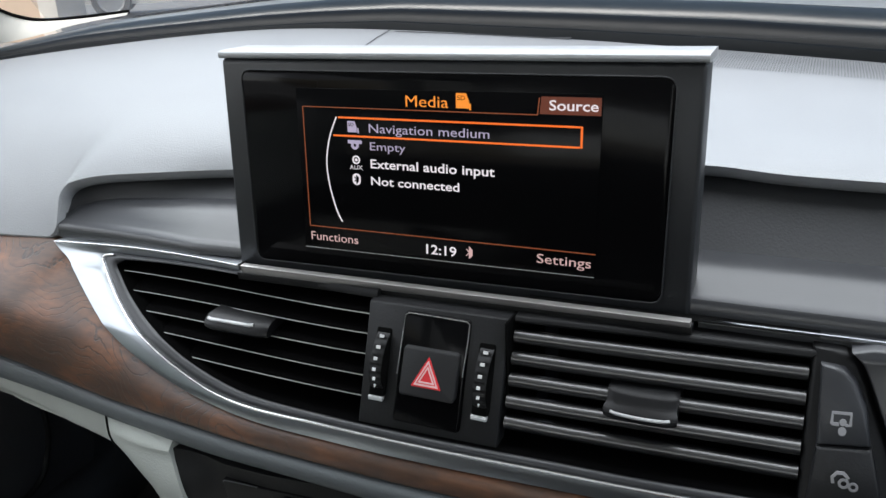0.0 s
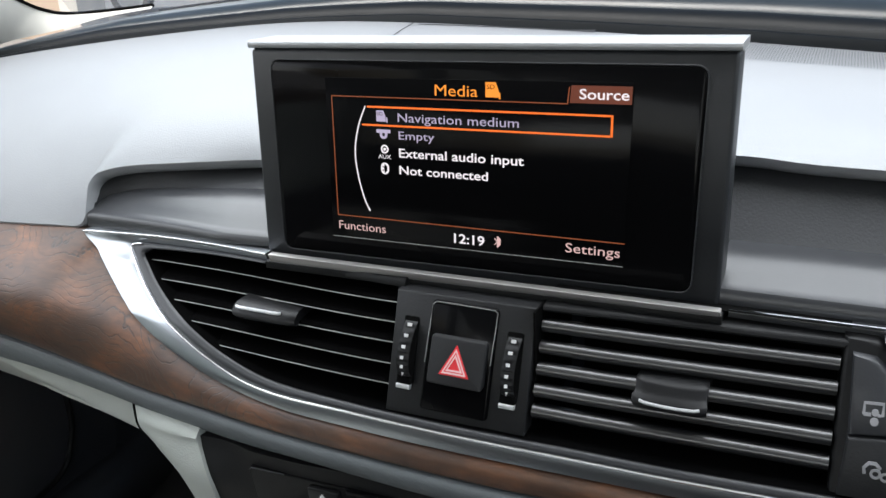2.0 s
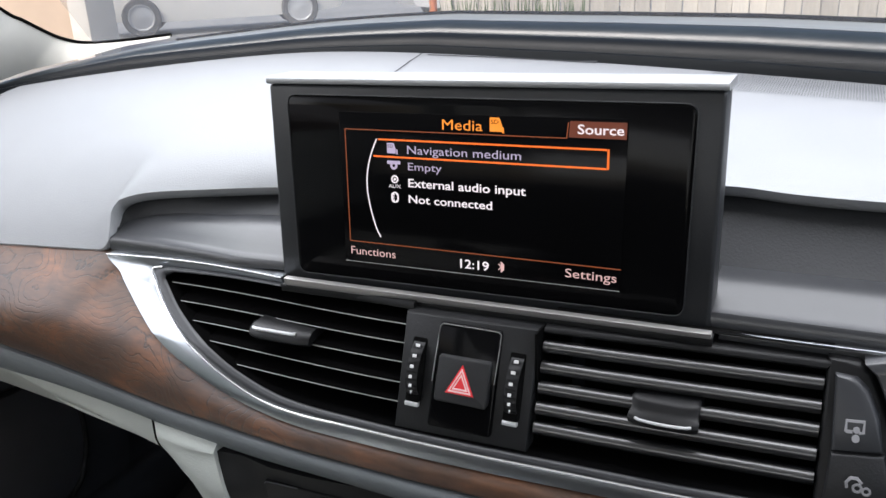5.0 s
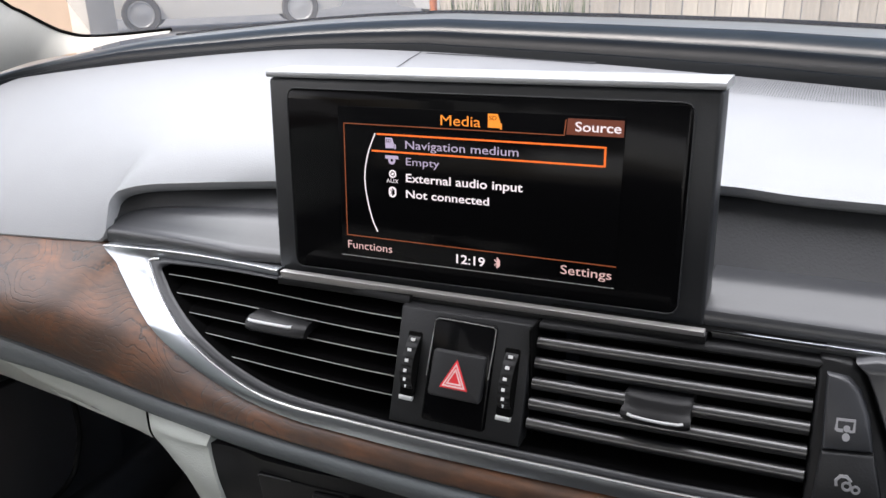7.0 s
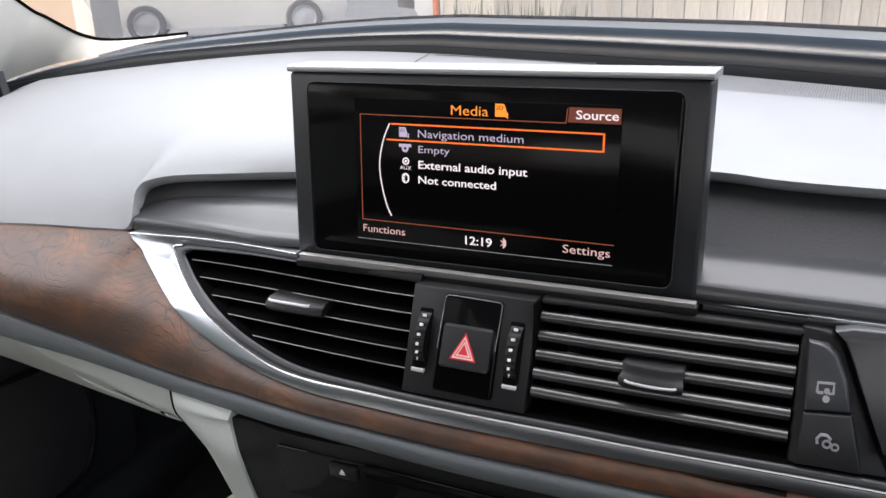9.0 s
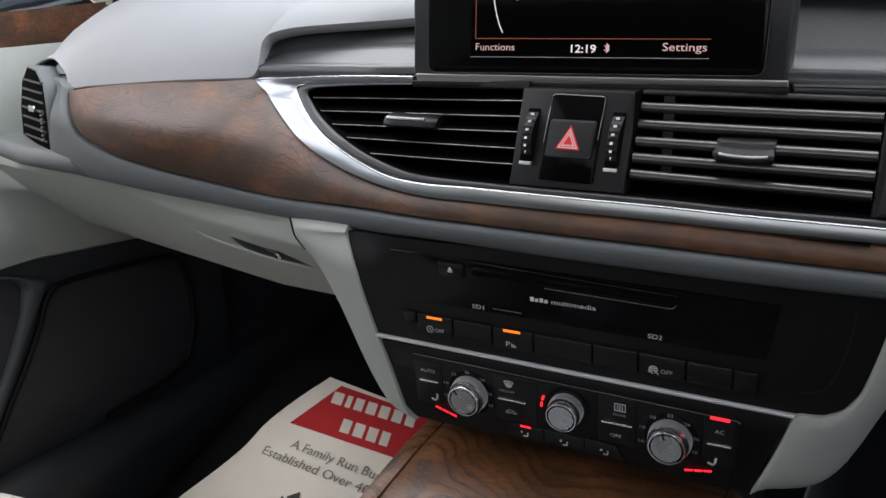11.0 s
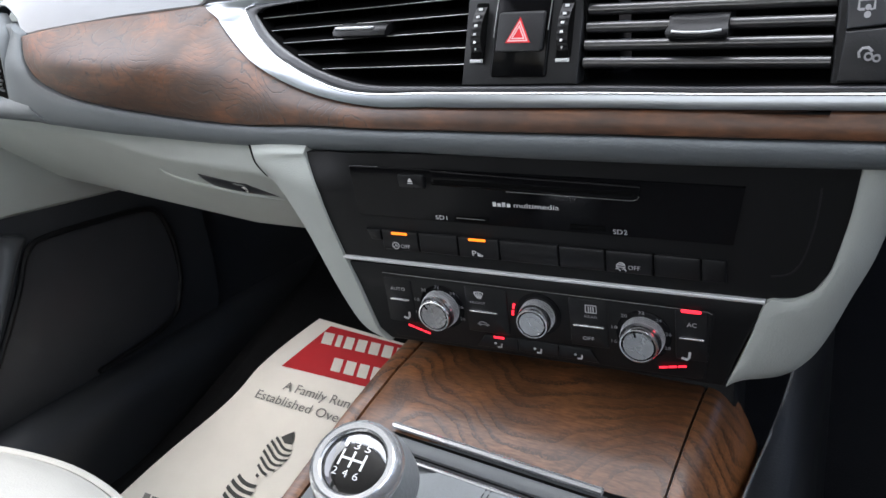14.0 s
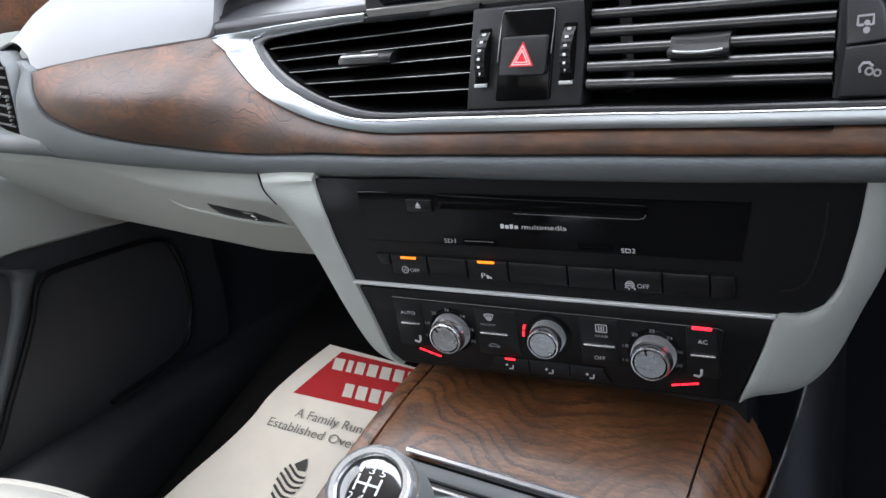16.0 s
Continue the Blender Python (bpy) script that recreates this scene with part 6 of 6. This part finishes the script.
part("pocket_rim", tube([(-0.603, -0.045, 0.255), (-0.603, -0.025, 0.282), (-0.603, -0.006, 0.311), (-0.603, 0.018, 0.345), (-0.603, 0.037, 0.375), (-0.603, 0.049, 0.399), (-0.603, 0.060, 0.413), (-0.603, 0.078, 0.419), (-0.603, 0.14, 0.415), (-0.603, 0.205, 0.408), (-0.603, 0.232, 0.392), (-0.603, 0.244, 0.34), (-0.603, 0.236, 0.29), (-0.603, 0.205, 0.256), (-0.603, 0.10, 0.246)], 0.0035, 8, 80), BLACK, door, "black rim of the speaker pocket")
inner = spline([(0, -0.10, 0.462), (0, 0.0, 0.4445), (0, 0.019, 0.440), (0, 0.027, 0.435), (0, 0.032, 0.426), (0, 0.030, 0.416), (0, 0.021, 0.395), (0, 0.004, 0.364), (0, -0.014, 0.335), (0, -0.06, 0.265)], 40)
outer = spline([(0, -0.10, 0.467), (0, 0.0, 0.450), (0, 0.020, 0.4445), (0, 0.042, 0.435), (0, 0.062, 0.4265), (0, 0.054, 0.416), (0, 0.038, 0.391), (0, 0.020, 0.362), (0, -0.002, 0.328), (0, -0.05, 0.262)], 40)
part("front_edge", sheet([[p.lerp(q, v) + Vector((x, 0, 0)) for p, q in zip(inner, outer)] for v, x in ((0.0, -0.609), (0.08, -0.602), (0.25, -0.5985), (0.5, -0.5975), (0.75, -0.5985), (0.92, -0.602), (1.0, -0.609))]), EDGETRIM, door, "grey moulded edge of the pocket")
rows = [[(-0.6235 - 0.012 * (1 - u) - 0.02 * max(0, y - 0.1), y, 0.560 + 0.132 * u + 0.05 * max(0, y)) for y in (-0.6, -0.3, -0.1, 0.0, 0.05, 0.09, 0.12, 0.16, 0.20)] for u in (0, 0.2, 0.5, 0.8, 1.0)]
part("wood_trim", sheet(rows), WOOD, door, "dark wood panel on the door")
part("silver_line", tube([(-0.634, -0.6, 0.690), (-0.634, 0.0, 0.690), (-0.637, 0.105, 0.6955), (-0.640, 0.145, 0.7005), (-0.644, 0.185, 0.7075)], 0.0032, 8, 30), ALU, door, "bright line along the window sill")
part("sill_rubber", tube([(-0.640, -0.6, 0.698), (-0.640, 0.0, 0.698), (-0.642, 0.105, 0.7040), (-0.645, 0.145, 0.7085), (-0.650, 0.190, 0.7120)], 0.0058, 8, 30), COWL, door, "slate rubber seal along the window")
part("mirror_corner", sheet([[(-0.670, 0.222, 0.698), (-0.666, 0.0, 0.700)], [(-0.673, 0.120, 0.775), (-0.666, 0.0, 0.80)], [(-0.676, 0.04, 0.86), (-0.668, 0.0, 0.87)]]), BLACK, door, "black mirror corner of the door window")

sill = thing("door_sill", (-0.60, 0.0, 0.12), "black plastic door sill beside the carpet", "sill")
part("sill_cover", sheet([[(x, y, z) for y in (-0.9, -0.3, 0.0, 0.15, 0.28, 0.4, 0.52, 0.64)] for x, z in ((-0.645, 0.232), (-0.61, 0.236), (-0.592, 0.231), (-0.580, 0.218), (-0.573, 0.195), (-0.570, 0.13))]), GREYTRIM, sill)
kp = thing("kick_panel", (-0.6, 0.4, 0.2), "black side trim of the passenger footwell", "side panel")
part("panel", sheet([[(-0.625, 0.22, z), (-0.622, 0.30, z), (-0.615, 0.45, z), (-0.60, 0.66, z)] for z in (0.15, 0.3, 0.45, 0.60)]), DOOR_DARK, kp)
part("footwell_back", sheet([[(x, 0.655, 0.15), (x, 0.63, 0.62)] for x in (-0.62, -0.3, 0.0, 0.3, 0.66)]), CARPET, kp, "carpeted back of the footwell")
part("under_tray", sheet([[(x, 0.10, 0.497), (x, 0.65, 0.55)] for x in (-0.6, -0.3, -0.15)]), BLACK, kp, "black tray under the dashboard")

# ---- pillars ----
IN = [(-0.480, 0.349, 0.7535), (-0.530, 0.335, 0.7500), (-0.570, 0.322, 0.7492), (-0.586, 0.311, 0.7535), (-0.596, 0.301, 0.760), (-0.609, 0.281, 0.776), (-0.618, 0.265, 0.789), (-0.630, 0.190, 0.855), (-0.622, 0.050, 0.970), (-0.600, -0.120, 1.085)]
EX = [(-0.480, 0.345, 0.7505), (-0.530, 0.330, 0.7440), (-0.570, 0.312, 0.7350), (-0.605, 0.300, 0.7290), (-0.630, 0.290, 0.7240), (-0.655, 0.260, 0.7130), (-0.667, 0.222, 0.7000), (-0.668, 0.130, 0.765), (-0.672, 0.000, 0.900), (-0.655, -0.160, 1.085)]
PILLAR = material("pale_pillar_cloth", (0.60, 0.60, 0.565), 0.85, bump=0.3, bump_scale=900, vary=0.05)
for s in (-1, 1):
    a, b = spline([(-s * x, y, z) for x, y, z in IN], 50), spline([(-s * x, y, z) for x, y, z in EX], 50)
    rows = []
    for k in range(8):
        u = k / 7
        bow = 0.22 * 4 * u * (1 - u)
        rows.append([p.lerp(q, u) + Vector((-s * 0.3, -0.6, 0.25)) * bow * (p - q).length * 0.5 for p, q in zip(a, b)])
    tagged(part("pillar_trim", sheet(rows), PILLAR), "cream windscreen pillar trim", "pillar trim", kind="structure")
    tagged(part("trim_pillar_edge", tube(a, 0.0019, 6), VOID), "black edge of the windscreen at the pillar", "trim", kind="structure")

# ---- outside ----
PLANK = material("weathered_fence_wood", (0.52, 0.48, 0.42), 0.85, vary=0.22, scale=14, stretch=(6, 6, 0.5))
pt = PLANK.node_tree
info, hsv = pt.nodes.new("ShaderNodeObjectInfo"), pt.nodes.new("ShaderNodeHueSaturation")
span = pt.nodes.new("ShaderNodeMapRange")
span.inputs["To Min"].default_value, span.inputs["To Max"].default_value = 0.75, 1.2
pt.links.new(info.outputs["Random"], span.inputs["Value"])
pt.links.new(span.outputs[0], hsv.inputs["Value"])
base = pt.nodes["Principled BSDF"].inputs["Base Color"]
pt.links.new(base.links[0].from_socket, hsv.inputs["Color"])
pt.links.new(hsv.outputs["Color"], base)
fence = thing("fence", (-1, 6.9, GROUND_Z), "weathered grey wooden plank fence", "fence")
plank = block(-0.0632, 0.0632, -0.010, 0.010, 0, 1.8, 0.004, 1)
pm = bpy.data.meshes.new("plank")
plank.to_mesh(pm)
plank.free()
pm.materials.append(PLANK)
for k in range(44):
    x = -3.25 + 0.1285 * k
    ob = new("plank", pm)
    ob.location = (x, 6.75 + (0.02 if k % 2 else 0.0), GROUND_Z)
    ob.rotation_euler = (0, radians(random.uniform(-0.5, 0.5)), 0)
    ob.scale = (random.uniform(0.95, 1.05), 1, random.uniform(0.97, 1.02))
    ob.parent = fence
    ob.matrix_parent_inverse = Matrix.Translation(-Vector(fence.location))
for z in (0.25, 1.35):
    part("rail", block(-3.3, 2.75, 6.78, 6.84, GROUND_Z + z, GROUND_Z + z + 0.08, 0.004), PLANK, fence)
ORANGE = material("orange_post", (0.55, 0.16, 0.05), 0.6)
post = thing("marker_post", (-3.34, 6.7, GROUND_Z), "short orange marker post by the fence", "post")
part("post", turned([(0.0, 0.0), (0.035, 0.0), (0.035, 0.95), (0.02, 1.0), (0.0, 1.0)], (-3.36, 6.7, GROUND_Z), (0, 0, 1), 16), ORANGE, post)

BUFF = material("buff_render", (0.55, 0.44, 0.34), 0.9, vary=0.1, scale=2, bump=0.2)
bld = thing("building", (-11, 8.5, GROUND_Z), "pale buff rendered building across the yard", "building")
part("wall", block(-13.5, -8.35, 7.2, 7.5, GROUND_Z, 3.2, 0.01), BUFF, bld)
part("quoin", block(-8.6, -8.28, 7.1, 7.55, GROUND_Z, 3.2, 0.02), material("white_render", (0.7, 0.66, 0.6), 0.9), bld, "pale corner")

RUBBER = material("tyre_rubber", (0.15, 0.15, 0.15), 0.8)
CARGLASS = material("dark_car_glass", (0.02, 0.025, 0.03), 0.05)


def parked_car(centre, yaw, color, length, label):
    """A parked hatchback: lofted body, glasshouse, wheels with rims."""
    paint = material("car_paint", color, 0.3, metal=0.0, vary=0.04, coat=0.5)
    car = thing("parked_car", (0, 0, 0), label, "car", "parked cars")
    L = length / 2
    prof = [(-L, 0.45, 0.62), (-L + 0.08, 0.30, 0.80), (-L * 0.72, 0.24, 0.95), (-L * 0.35, 0.22, 1.00), (0.0, 0.22, 1.0), (L * 0.4, 0.22, 0.97), (L * 0.75, 0.24, 0.84), (L - 0.08, 0.30, 0.70), (L, 0.45, 0.60)]
    rows = []
    for x, z0, z1 in prof:
        w = 0.88 - 0.18 * (abs(x) / L) ** 4
        sec = [(-w * 0.96, z0), (-w, (z0 + z1) * 0.5), (-w * 0.96, z1 - 0.05), (-w * 0.85, z1), (w * 0.85, z1), (w * 0.96, z1 - 0.05), (w, (z0 + z1) * 0.5), (w * 0.96, z0), (-w * 0.96, z0)]
        rows.append([(x, y, z) for y, z in sec])
    part("body", sheet(rows), paint, car, "painted body")
    rows = []
    for x, z1, w in ((-L * 0.62, 0.97, 0.72), (-L * 0.42, 1.36, 0.64), (-L * 0.1, 1.46, 0.62), (L * 0.2, 1.43, 0.62), (L * 0.5, 0.98, 0.72)):
        rows.append([(x, -w - 0.06, 0.95), (x, -w, z1 - 0.06), (x, -w * 0.86, z1), (x, w * 0.86, z1), (x, w, z1 - 0.06), (x, w + 0.06, 0.95)])
    part("glasshouse", sheet(rows), CARGLASS, car, "dark windows")
    part("roof", block(-L * 0.38, L * 0.20, -0.58, 0.58, 1.42, 1.475, 0.02), paint, car)
    for x in (-L * 0.62, L * 0.62):
        for y in (-0.84, 0.84):
            s = 1 if y > 0 else -1
            wheel = part("wheel", turned([(0.20, -0.10), (0.30, -0.10), (0.32, -0.07), (0.32, 0.07), (0.30, 0.10), (0.22, 0.10)], (x, y, 0.32), (0, s, 0), 28), RUBBER, car, "black tyre")
            rim = [(0.225, 0.095), (0.215, 0.10), (0.20, 0.08), (0.12, 0.085), (0.05, 0.10), (0.0, 0.10)]
            part("rim", turned(rim, (x, y, 0.32), (0, s, 0), 10), SILVER, wheel, "silver alloy rim")
    car.matrix_basis = Matrix.Translation((centre[0], centre[1], GROUND_Z)) @ Matrix.Rotation(yaw, 4, "Z")
    return car


parked_car((-10.28, 11.9), radians(40.6), (0.86, 0.85, 0.81), 4.3, "pale gold parked car across the yard")
parked_car((-5.0, 13.5), radians(40.6), (0.74, 0.74, 0.73), 4.3, "pale grey parked car by the fence")
LEAF = material("weeds", (0.07, 0.11, 0.03), 0.8, vary=0.4)
weeds = bmesh.new()
for k in range(420):
    x, y = random.uniform(-3.2, -1.9), random.uniform(6.25, 6.65)
    h = random.uniform(0.15, 0.75)
    a = random.uniform(0, 6.28)
    d = Vector((math.cos(a), math.sin(a), 0)) * 0.02
    b0 = Vector((x, y, GROUND_Z))
    tip = b0 + Vector((random.uniform(-0.1, 0.1), random.uniform(-0.1, 0.1), h))
    weeds.faces.new([weeds.verts.new(p) for p in (b0 - d, b0 + d, tip)])
tagged(part("weeds", weeds, LEAF, smooth=False), "green weeds along the fence foot", "weeds", kind="stuff")
